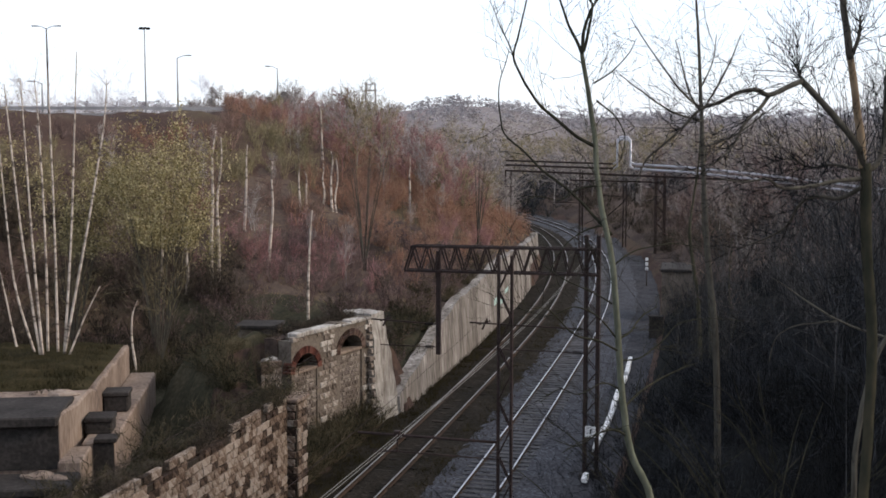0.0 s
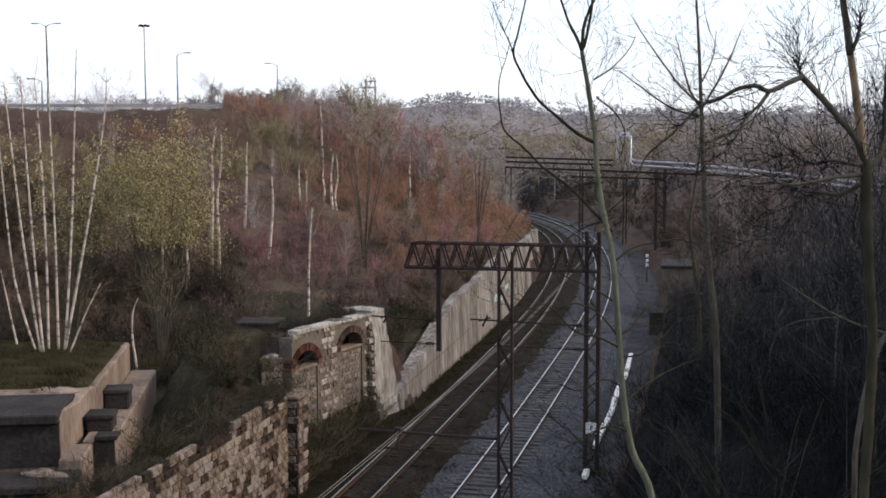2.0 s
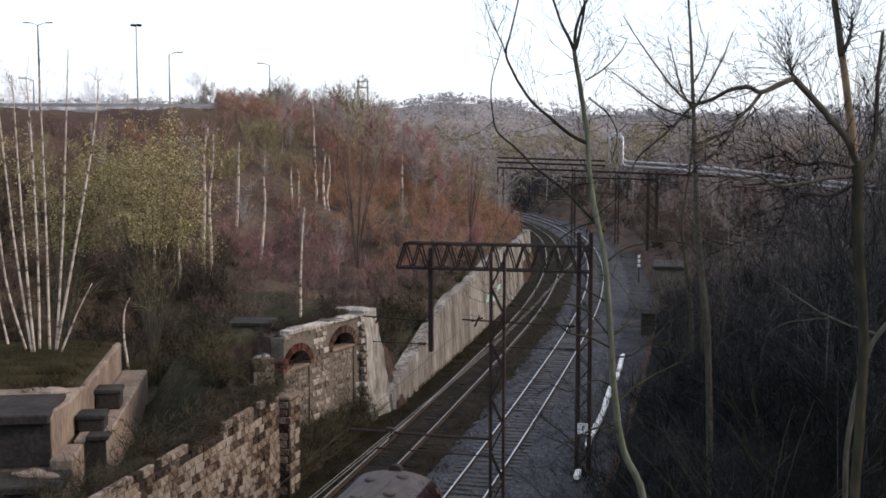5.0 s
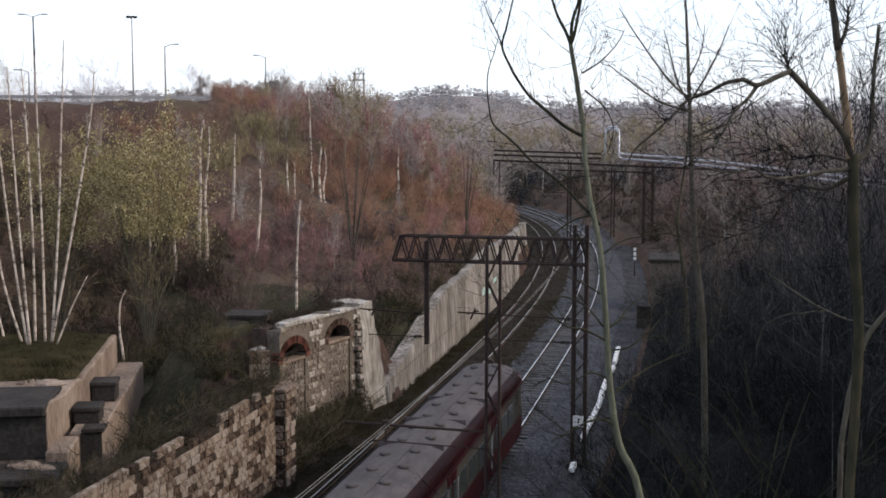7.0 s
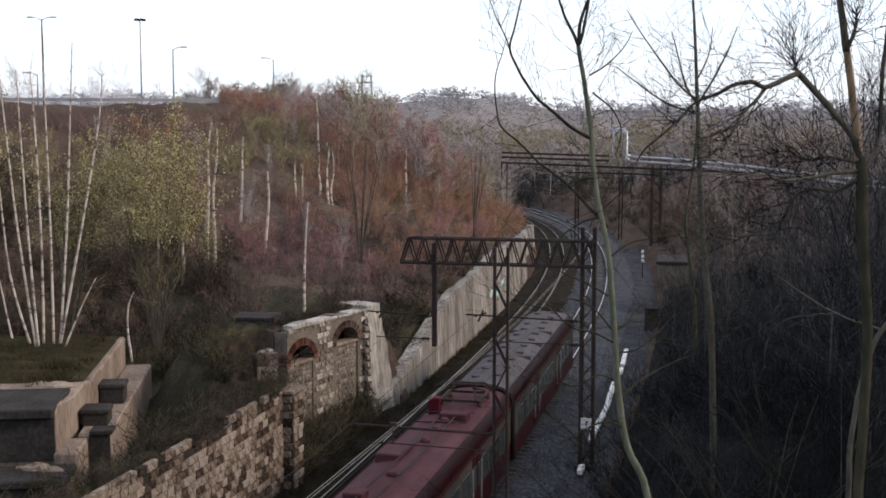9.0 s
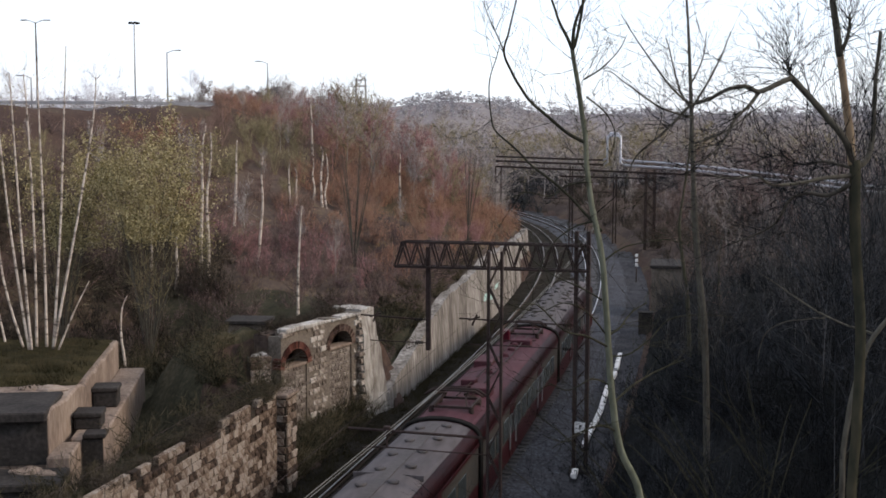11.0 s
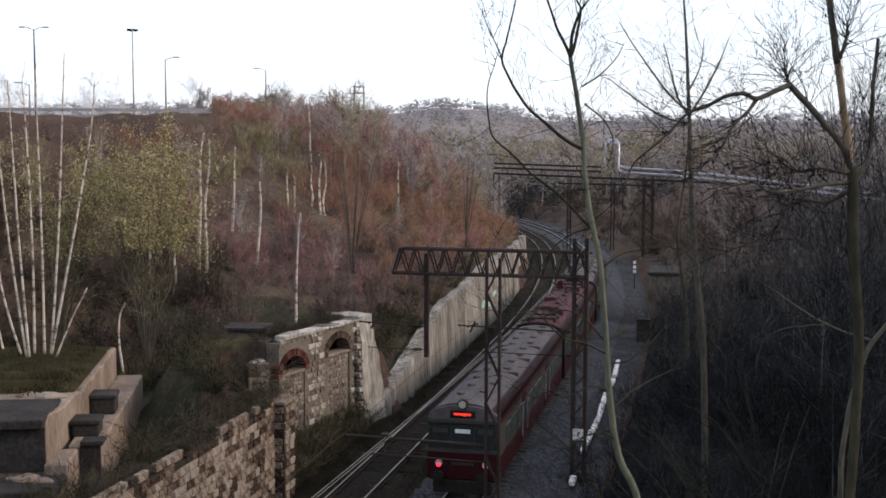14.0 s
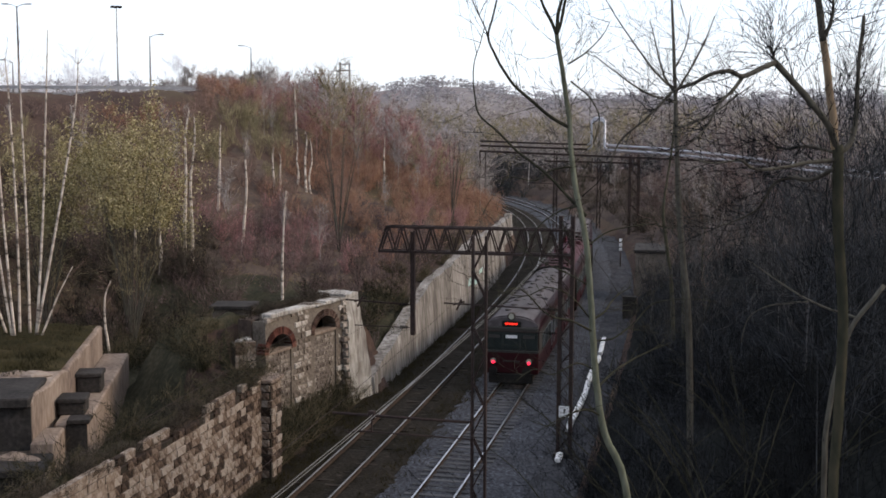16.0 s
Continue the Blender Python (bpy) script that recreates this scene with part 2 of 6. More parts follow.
M_GRASS = material("dry_straw_grass", [(0.084, 0.063, 0.0336), (0.2016, 0.147, 0.0798), (0.2856, 0.2184, 0.126)], 0.2, 3, 0.95, 0, random_by="island", spec=0.03)
M_TAIL = glow("red_tail_lamp", (1.0, 0.015, 0.05), 3)
M_DISPLAY = glow("orange_led_display", (1.0, 0.03, 0.015), 2.0)
M_LAMPGLASS = material("unlit_lamp_glass", [(0.25, 0.25, 0.2), (0.45, 0.45, 0.38)], 3, 10, 0.2, 0, spec=0.6)
M_GRAFFITI = material("pale_turquoise_graffiti", [(0.3, 0.45, 0.42), (0.42, 0.58, 0.54)], 1, 6, 0.85, 0.1)


# ---- building helpers ----
def box(bm, x0, x1, y0, y1, z0, z1, m=None, bevel=0.0):
    g = bmesh.ops.create_cube(bm, size=1.0)
    mat = Matrix.LocRotScale(((x0 + x1) / 2, (y0 + y1) / 2, (z0 + z1) / 2), None, (x1 - x0, y1 - y0, z1 - z0))
    bmesh.ops.transform(bm, matrix=(m @ mat) if m else mat, verts=g["verts"])
    if bevel:
        edges = list({e for v in g["verts"] for e in v.link_edges})
        bmesh.ops.bevel(bm, geom=edges, offset=bevel, segments=1, affect="EDGES")


def tube(bm, pts, radii, sides=8, cap=True):
    """A tapered tube through points."""
    pts = [Vector(p) for p in pts]
    rings, side = [], None
    for i, p in enumerate(pts):
        d = (pts[min(i + 1, len(pts) - 1)] - pts[max(i - 1, 0)]).normalized()
        if side is None:
            side = d.orthogonal().normalized()
        side = (side - d * side.dot(d)).normalized()
        up = d.cross(side)
        r = radii[i] if hasattr(radii, "__len__") else radii
        rings.append([bm.verts.new(p + (side * math.cos(a) + up * math.sin(a)) * r) for a in (2 * math.pi * k / sides for k in range(sides))])
    for a, b in zip(rings, rings[1:]):
        for k in range(sides):
            f = bm.faces.new((a[k], a[(k + 1) % sides], b[(k + 1) % sides], b[k]))
            f.smooth = True
    if cap:
        bm.faces.new(rings[0][::-1])
        bm.faces.new(rings[-1])


def bar(bm, a, b, w=0.06, h=None):
    """A straight square bar between two points."""
    a, b = Vector(a), Vector(b)
    d = b - a
    m = Matrix.Translation((a + b) / 2) @ d.to_track_quat("Y", "Z").to_matrix().to_4x4()
    box(bm, -w / 2, w / 2, -d.length / 2, d.length / 2, -(h or w) / 2, (h or w) / 2, m)


def part(name, bm, mat, parent=None, label="", m=None):
    """One mesh object out of a bmesh, under a thing or a part."""
    me = bpy.data.meshes.new(name)
    bmesh.ops.recalc_face_normals(bm, faces=bm.faces)
    bm.to_mesh(me)
    bm.free()
    me.materials.append(mat)
    ob = new(name, me)
    if parent:
        ob.parent = parent
    if m is not None:
        ob.matrix_basis = m
    return tagged(ob, label)


def piece(name, me, parent, m):
    """A further object on a shared mesh."""
    ob = new(name, me)
    ob.parent, ob.matrix_basis = parent, m
    return ob


def thing(name, label, category, m=None, group="", kind=""):
    ob = new(name)
    ob.empty_display_size = 0.2
    if m is not None:
        ob.matrix_basis = m
    return tagged(ob, label, category, group, kind)


# ---- the line of the railway ----
DS = 0.25
S = np.arange(-60, 330, DS)
KAPPA = np.interp(S, (-15, 10, 25, 40, 55, 75, 100, 150), (0.00018, -0.00028, -0.00071, -0.00033, -0.0014, -0.00241, -0.00209, -0.00438))
TH = np.cumsum(KAPPA) * DS
TH += 0.23508 - np.interp(-15, S, TH)
PX, PY = np.cumsum(np.sin(TH)) * DS, np.cumsum(np.cos(TH)) * DS
PX += -2.78 - np.interp(0, S, PX)
PY += 30 - np.interp(0, S, PY)
GAP = 4.49  # between the centres of the two tracks


def heading(s):
    return float(np.interp(s, S, TH))


def at(s, off=0.0, z=0.0):
    """The place s metres along the line, off metres to the right of the main track's centre."""
    a = heading(s)
    return Vector((float(np.interp(s, S, PX)) + off * math.cos(a), float(np.interp(s, S, PY)) - off * math.sin(a), z))


def along(s, off=0.0, z=0.0):
    """A pose there, y along the line."""
    return Matrix.Translation(at(s, off, z)) @ Matrix.Rotation(-heading(s), 4, "Z")


def to_line(x, y):
    """Distance along the line and to its right, for arrays of places."""
    x, y = np.asarray(x, float), np.asarray(y, float)
    so, oo = np.empty(x.shape), np.empty(x.shape)
    px, py, th, ss = PX[::4], PY[::4], TH[::4], S[::4]
    for i in range(0, len(x), 4000):
        dx, dy = x[i:i + 4000, None] - px, y[i:i + 4000, None] - py
        k = np.argmin(dx * dx + dy * dy, axis=1)
        r = np.arange(len(k))
        run = dx[r, k] * np.sin(th[k]) + dy[r, k] * np.cos(th[k])
        so[i:i + 4000], oo[i:i + 4000] = ss[k] + np.clip(run, -0.6, 0.6), dx[r, k] * np.cos(th[k]) - dy[r, k] * np.sin(th[k])
    return so, oo


def smooth(a, b, x):
    t = np.clip((np.asarray(x, float) - a) / (b - a), 0, 1)
    return t * t * (3 - 2 * t)


def wall_top(s):
    """Height of what holds back the left bank."""
    return np.interp(s, (-60, 15.9, 16.4, 20, 32, 34, 38, 45, 65, 100, 104, 112, 330), (4.0, 4.0, 4.2, 4.6, 4.6, 1.2, 2.0, 3.4, 4.4, 3.5, 3.0, 0.5, 0.4))


def step_off(s):
    """Where the left bank begins."""
    return np.interp(s, (-60, 15.9, 16.4, 20.5, 31, 33, 34), (-7.2, -7.2, -9.6, -12.4, -9.9, -7.6, -7.2))


def lay(x, y):
    """The height of the ground."""
    s, o = to_line(x, y)
    x, y = np.asarray(x, float), np.asarray(y, float)
    wav = 0.35 * np.sin(x * 0.31 + 1.3) * np.cos(y * 0.23) + 0.25 * np.sin(x * 0.77 + y * 0.53)
    # left bank
    a = np.maximum(0, step_off(s) - o)
    gentle = 0.1 * np.minimum(a, 14) + 0.37 * np.maximum(0, a - 14)
    steep = 0.42 * a
    k = smooth(50, 95, s)
    hollow = 3.3 * smooth(40, 30, s) * smooth(0.6, 3.5, a) * smooth(46, 24, a)
    rise = wall_top(s) - 0.25 + (1 - k) * gentle + k * steep - hollow
    top = 15.9 + 1.7 * np.exp(-((x + 20) / 9) ** 2 - ((y - 165) / 40) ** 2)
    left = np.minimum(rise, top) + wav * smooth(1, 8, a)
    # right bank
    b = np.maximum(0, o - 5.2)
    crest = np.interp(s, (-60, 0, 25, 45, 70, 330), (11.2, 10.2, 8.5, 6.0, 2.6, 3.0))
    right = crest * (1 - np.exp(-b * np.interp(s, (-60, 20, 60), (0.95, 0.8, 0.5)) / np.maximum(crest, 0.1))) + wav * smooth(1, 6, b)
    # unseen rise beyond the right edge of view, added to shade bank and tracks
    right = right + (20 - crest) * smooth(27, 46, o) * smooth(115, 75, s)
    z = np.where(o < step_off(s) - 0.02, left, np.where(o > 5.2, right, -0.32))
    # far country behind the curve
    d = np.hypot(x, y)
    far = smooth(300, 1000, d)
    way = x / np.maximum(y, 1)
    swell = 27 + 3 * np.sin(x * 0.011 + 0.6) + 2 * np.sin(x * 0.027) + 7 * np.exp(-((way - 0.015) / 0.05) ** 2) - 5 * np.exp(-((way - 0.1) / 0.03) ** 2)
    z = z * (1 - smooth(240, 380, d)) + smooth(240, 380, d) * ((9 - 3 * np.tanh(x / 60)) + far * swell * 0.75)
    return z


def sheet(name, xs, ys, zs, mat, label, kind="structure"):
    """A grid of quads from arrays of places."""
    r, c = xs.shape
    me = bpy.data.meshes.new(name)
    idx = np.arange(r * c).reshape(r, c)
    quads = np.stack([idx[:-1, :-1], idx[:-1, 1:], idx[1:, 1:], idx[1:, :-1]], -1).reshape(-1, 4)
    me.from_pydata(np.stack([xs, ys, zs], -1).reshape(-1, 3).tolist(), [], quads.tolist())
    me.materials.append(mat)
    me.polygons.foreach_set("use_smooth", np.ones(len(quads), bool))
    return tagged(new(name, me), label, name, kind=kind)


def build_ground():
    offs = np.concatenate([np.linspace(-900, -120, 26), np.linspace(-110, -40, 30), np.linspace(-38, -7.6, 50), [-7.26, -7.2, -6.5, -4, -2, 0, 3, 5.0],
                           np.linspace(5.4, 30, 50), np.linspace(31, 110, 40), np.linspace(125, 900, 26)])
    ss = np.concatenate([np.linspace(-120, -25, 20), np.linspace(-24, 15.8, 60), np.linspace(16.5, 33, 24), np.linspace(33.6, 150, 160), np.linspace(152, 330, 70), np.linspace(340, 1500, 60)])
    th = np.where(ss < 105, np.interp(ss, S, TH), heading(105))
    ds = np.gradient(ss)
    gx, gy = np.cumsum(np.sin(th) * ds), np.cumsum(np.cos(th) * ds)
    gx += at(0).x - np.interp(0, ss, gx)
    gy += at(0).y - np.interp(0, ss, gy)
    fade = np.interp(offs, (-60, -8, -7.2, -7.19), (0, 1, 1, 0))
    oo = offs[None] + (step_off(ss) + 7.2)[:, None] * fade[None]
    xs = gx[:, None] + oo * np.cos(th)[:, None]
    ys = gy[:, None] - oo * np.sin(th)[:, None]
    zs = lay(xs.ravel(), ys.ravel()).reshape(xs.shape)
    sheet("ground", xs, ys, zs, M_SOIL, "brown leaf-strewn banks of a railway cutting")


build_ground()


def cover(name, s0, s1, o0, o1, ns, no, lift, mat, label):
    """Ground cover that follows the lie of the land."""
    ss, oo = np.linspace(s0, s1, ns), np.linspace(o0, o1, no)
    a, cx, cy = np.interp(ss, S, TH), np.interp(ss, S, PX), np.interp(ss, S, PY)
    xs, ys = cx[:, None] + oo[None] * np.cos(a)[:, None], cy[:, None] - oo[None] * np.sin(a)[:, None]
    edge = np.minimum(np.minimum(oo - o0, o1 - oo)[None] / 1.5, np.minimum(ss - s0, s1 - ss)[:, None] / 5)
    zs = lay(xs.ravel(), ys.ravel()).reshape(xs.shape) + (lift + np.random.default_rng(9).normal(0, 0.1, xs.shape)) * np.clip(edge, 0, 1) - 0.05 * (edge <= 0)
    return sheet(name, xs, ys, zs, mat, label)


# Floor of the right bank, with its shade painted in.
cover("bank_cover", -24, 78, 5.3, 30, 150, 60, 0.22, M_BANK, "brambles covering the right bank, coloured near black for its shade")
cover("bank_cover_far", 78, 250, 5.6, 60, 110, 50, 0.22, M_SCRUBFLOOR, "dark brown ground below the pipeline")


# The hollow's floor is darker than the open slope.
cover("hollow_cover", -14, 44, -24, -7.5, 90, 50, 0.42, M_HOLLOW, "dark green-brown brambles on the floor of the hollow")
cover("scrub_floor", 43.5, 74, -30, -7.5, 80, 50, 0.06, M_SCRUBFLOOR, "dark brown scrub floor of the lower bank")


def build_far_hills():
    r, a = np.linspace(255, 1250, 70), np.linspace(-34, 34, 90) * math.pi / 180
    xs, ys = r[:, None] * np.sin(a)[None], r[:, None] * np.cos(a)[None]
    zs = lay(xs.ravel(), ys.ravel()).reshape(xs.shape) + 1.6 * np.clip((r - 255) / 40, -0.2, 1)[:, None]
    # The far slopes wear a haze-coloured sheet over the brown ground.
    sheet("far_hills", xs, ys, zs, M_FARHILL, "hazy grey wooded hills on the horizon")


build_far_hills()


def strip(name, s0, s1, o0, o1, z, mat, label, lumps=0.05, step=0.5, cols=14):
    ss, oo = np.arange(s0, s1, step), np.linspace(o0, o1, cols)
    a, cx, cy = np.interp(ss, S, TH), np.interp(ss, S, PX), np.interp(ss, S, PY)
    xs, ys = cx[:, None] + oo[None] * np.cos(a)[:, None], cy[:, None] - oo[None] * np.sin(a)[:, None]
    rng = np.random.default_rng(5)
    edge = np.minimum((oo - o0), (o1 - oo))
    zs = z - 0.1 * (1 - np.clip(edge / 0.8, 0, 1))[None] + rng.normal(0, lumps, xs.shape)
    return sheet(name, xs, ys, zs, mat, label)


strip("verge", -20, 260, 2.4, 5.6, -0.2, M_CINDER, "dark cindery verge beside the main track", 0.05, 0.5, 16)
strip("ballast", -20, 260, -2.3, 3.2, -0.12, M_BALLAST, "grey crushed stone ballast under the main track", 0.025, 0.35, 26)
strip("ballast_weedy", -20, 260, -7.15, -1.9, -0.16, M_WEEDS, "dark weedy ballast under the second track", 0.04, 0.5, 18)


def build_track(off, label, sleeper_mat, shine, n_sleepers, sink=0.0):
    track = thing("railway_track", label, "railway track")
    ss = np.arange(-18, 255, 1.5)
    for side in (-0.7525, 0.7525):
        bm, head = bmesh.new(), bmesh.new()
        for target, prof in ((bm, ((-0.07, -0.02), (-0.07, 0.0), (-0.012, 0.03), (-0.012, 0.12), (-0.034, 0.13), (-0.034, 0.148), (0.034, 0.148), (0.034, 0.13), (0.012, 0.12), (0.012, 0.03), (0.07, 0.0), (0.07, -0.02))),
                             (head, ((-0.034, 0.149), (-0.034, 0.168), (-0.026, 0.174), (0.026, 0.174), (0.034, 0.168), (0.034, 0.149)))):
            rings = [[target.verts.new(at(s, off + side + x, z - 0.1)) for x, z in prof] for s in ss]
            for a, b in zip(rings, rings[1:]):
                for k in range(len(prof) - 1):
                    target.faces.new((a[k], a[k + 1], b[k + 1], b[k]))
        rail = part("rail", bm, M_RAIL_RUST, track)
        part("railhead", head, shine, rail, "worn shiny running surface")
    bm = bmesh.new()
    box(bm, -1.28, 1.28, -0.13, 0.13, -0.2, 0.0, None, 0.02)
    first = part("sleeper", bm, sleeper_mat, track)
    first.matrix_basis = along(8, off, -0.1 - sink)
    for i in range(1, n_sleepers):
        piece("sleeper", first.data, track, along(8 + 0.62 * i, off + random.uniform(-0.02, 0.02), -0.1 - sink + random.uniform(-0.012, 0.012)))


build_track(0.0, "main railway track with shiny rails on concrete sleepers", M_SLEEPER, M_RAIL, 200, -0.02)
build_track(-GAP, "second railway track with duller rails in weedy ballast", M_WOODSLEEPER, M_RAILDULL, 200, 0.075)


# ---- walls along the left side ----
def swept(bm, s0, s1, face, thick, z0, top, step=1.0, batter=0.0):
    """A wall along the line; its face leans back by batter per metre of height."""
    ss = np.linspace(s0, s1, max(2, int((s1 - s0) / step) + 1))
    rings = []
    for s in ss:
        t = float(top(s))
        rings.append([bm.verts.new(at(s, face, z0)), bm.verts.new(at(s, face - batter * (t - z0), t)), bm.verts.new(at(s, face - thick, t)), bm.verts.new(at(s, face - thick, z0))])
    for a, b in zip(rings, rings[1:]):
        for k in range(4):
            bm.faces.new((a[k], a[(k + 1) % 4], b[(k + 1) % 4], b[k]))
    bm.faces.new(rings[0][::-1])
    bm.faces.new(rings[-1])


def block_mesh(name, w, d, h, mat, seed):
    """A rough-hewn block, its face (towards +x) bulging; w along y."""
    rng = random.Random(seed)
    bm = bmesh.new()
    box(bm, -d, 0, -w / 2, w / 2, -h / 2, h / 2, None, 0.025)
    for v in bm.verts:
        if v.co.x > -0.03:
            v.co.x += rng.uniform(-0.02, 0.03)
            v.co.y += rng.uniform(-0.012, 0.012)
            v.co.z += rng.uniform(-0.012, 0.012)
    me = bpy.data.meshes.new(name)
    bm.to_mesh(me)
    bm.free()
    me.materials.append(mat)
    return me


def build_near_wall():
    wall = thing("wall_masonry", "old squared sandstone retaining wall beside the tracks", "wall", kind="structure")
    bm = bmesh.new()
    swept(bm, -16, 15.2, -7.15, 0.4, -0.4, lambda s: 3.72 + 0.2 * noise.noise((s * 0.8, 2, 0)))
    part("core", bm, M_MORTAR, wall)
    meshes = [block_mesh("stone", w, 0.2, 0.27, M_STONE, i) for i, w in enumerate((0.36, 0.46, 0.56, 0.66, 0.42, 0.52))]
    widths = (0.36, 0.46, 0.56, 0.66, 0.42, 0.52)
    rng = random.Random(3)
    z, row = 0.0, 0
    while z < 3.9:
        s = 15.2
        low = 3.0 if z < 1.2 else 0.0
        while s > 3.2 + low:
            k = rng.randrange(6)
            s -= widths[k] / 2 + 0.012
            if not (z > 3.5 and rng.random() < 0.3):
                piece("stone", meshes[k], wall, along(s, -7.1 + rng.uniform(-0.02, 0.03), z + 0.14) @ pose(0, 0, 0, rng.uniform(-1.5, 1.5), 0, 0))
            s -= widths[k] / 2 + 0.012
        z += 0.292
        row += 1
    rough = bmesh.new()
    for z in np.arange(0.0, 3.8, 0.292):
        s = 3.2
        while s > -14:
            w = rng.uniform(0.34, 0.7)
            box(rough, -0.2, rng.uniform(-0.02, 0.04), -w / 2, w / 2, -0.135, 0.135, along(s - w / 2, -7.1, float(z) + 0.14))
            s -= w + 0.02
    tagged(part("stones_near", rough, M_STONE, wall), kind="stuff")
    # the pilaster that ends it
    pil = thing("pilaster", "weathered sandstone pilaster at the end of the wall", "pilaster", kind="structure")
    bm = bmesh.new()
    swept(bm, 15.2, 16.3, -6.72, 1.3, -0.4, lambda s: 3.75, 0.5)
    part("core", bm, M_MORTAR, pil)
    for i, z in enumerate(np.arange(0, 3.7, 0.31)):
        for j, s in enumerate((15.48, 16.02)):
            piece("stone", meshes[(i + j) % 6], pil, along(s, -6.67 + rng.uniform(-0.02, 0.03), float(z) + 0.15))
        m = along(15.18, -7.0, float(z) + 0.15) @ pose(0, 0, 0, 0, 0, -90)
        piece("stone", meshes[i % 6], pil, m)
    bm = bmesh.new()
    box(bm, -8.3 + 6.72, 0.12, 15.1 - 15.75, 16.45 - 15.75, 3.75, 3.93, along(15.75, -6.72), 0.05)
    part("coping", bm, M_CONCRETE, pil, "pale broken coping stone")


def build_arch_wall():
    a, b = Vector((-6.95, 54.0, 0)), Vector((-3.75, 60.2, 0))
    d = b - a
    L = d.length
    # local x along the wall, y into the bank, z up
    m = Matrix.Translation(a) @ Matrix.Rotation(math.atan2(d.y, d.x), 4, "Z")
    H = 5.1
    wall = thing("wall_arched", "ruined sandstone abutment wall with two brick arches", "wall", m, kind="structure")
    arches = ((1.15, 0.95, 3.35, 0.78), (5.05, 1.0, 3.65, 0.75))  # centre, half width, springing, rise

    def hole(x):
        for c, w, z, r in arches:
            if abs(x - c) < w:
                return 0.0, z + r * math.sqrt(max(0, 1 - ((x - c) / w) ** 2))
        return None

    bm = bmesh.new()
    dx = 0.08
    for i in range(int(L / dx)):
        x0, x1 = i * dx, (i + 1) * dx
        h = hole((x0 + x1) / 2)
        t = H - 0.12 * noise.noise((x0 * 1.1, 0, 3)) - (0.25 if x0 < 0.5 else 0)
        if h:
            box(bm, x0, x1, 0, 0.7, h[1], t)
        else:
            box(bm, x0, x1, 0, 0.7, -0.5, t)
    part("core", bm, M_INFILL, wall)
    # closed box added behind the arches to keep light out of their openings
    bm = bmesh.new()
    box(bm, -0.1, L, 1.25, 1.4, -0.5, H - 0.5)
    box(bm, -0.1, L + 0.8, 0.7, 1.4, H - 0.5, H - 0.2)
    box(bm, -0.1, 0.05, 0.7, 1.24, -0.5, H - 0.51)
    part("vault", bm, M_SCRUBFLOOR, wall, "earth-covered back of the vaults")
    small = []
    for c, w, z, r in arches:
        bm = bmesh.new()
        box(bm, c - w, c + w, 0.07, 0.7, -0.5, z + 0.05)
        part("infill", bm, M_INFILL, wall, "grey rubble infill closing the arch")
        rng_i = random.Random(int(c * 10))
        if not small:
            small += [(wd, block_mesh("rubble_stone", wd, 0.12, 0.17, M_RUBBLE, 60 + k)) for k, wd in enumerate((0.24, 0.32, 0.4))]
        zz = 0.1
        while zz < z - 0.2:
            xx = c - w + 0.03
            while xx < c + w - 0.3:
                wd, me = small[rng_i.randrange(3)]
                piece("rubble_stone", me, wall, Matrix.Translation((xx + wd / 2, 0.05 + rng_i.uniform(-0.02, 0.02), zz + 0.1)) @ Matrix.Rotation(-math.pi / 2, 4, "Z") @ pose(0, 0, 0, rng_i.uniform(-3, 3), 0, 0))
                xx += wd + 0.02
            zz += 0.2
        bm = bmesh.new()
        box(bm, c - w - 0.03, c + w + 0.03, -0.03, 0.5, z - 0.06, z + 0.06, None, 0.02)
        part("sill", bm, M_CONCRETE, wall)
        bm = bmesh.new()
        box(bm, -0.055, 0.055, -0.06, 0.4, 0, 0.34, None, 0.01)
        first = None
        n = 26
        for ring in range(1):
            for k in range(n):
                an = math.pi * (k + 0.5) / n
                px, pz = c + (w + 0.01) * math.cos(an), z + (r + 0.01) * math.sin(an)
                pm = Matrix.Translation((px, 0, pz)) @ Matrix.Rotation(math.pi / 2 - an, 4, "Y")
                if first is None:
                    first = part("brick", bm, M_BRICK if c < 3 else M_DARKBRICK, wall, m=pm)
                else:
                    piece("brick", first.data, wall, pm)
    # face stones on the piers and the spandrels
    rng = random.Random(8)
    meshes = []
    for i, w in enumerate((0.34, 0.44, 0.55)):
        me = block_mesh("face_stone", w, 0.2, 0.25, M_PALESTONE, 20 + i)
        meshes.append((w, me))
    turn = Matrix.Rotation(-math.pi / 2, 4, "Z")
    for z in np.arange(0.1, H - 0.2, 0.275):
        x = 0.02
        while x < L - 0.3:
            w, me = meshes[rng.randrange(3)]
            c = x + w / 2
            ok = all(not (abs(c - ac) < aw + w / 2 + (0.2 if z > az - 0.3 else 0) and z < az + ar + 0.45) for ac, aw, az, ar in arches)
            if ok and rng.random() < 0.93:
                piece("face_stone", me, wall, Matrix.Translation((c, -0.02 + rng.uniform(-0.03, 0.02), float(z) + 0.13)) @ turn)
            x += w + 0.02
    # coping
    bm = bmesh.new()
    x = 0.3
    while x < L:
        w = rng.uniform(0.6, 1.0)
        box(bm, x, min(L, x + w) - 0.02, -0.1 + rng.uniform(-0.04, 0.06), 0.55 + rng.uniform(-0.15, 0.1), H - 0.15, H + 0.02 + rng.uniform(-0.1, 0.08), None, 0.04)
        x += w
    part("coping", bm, M_LIME, wall, "pale lime-stained coping")
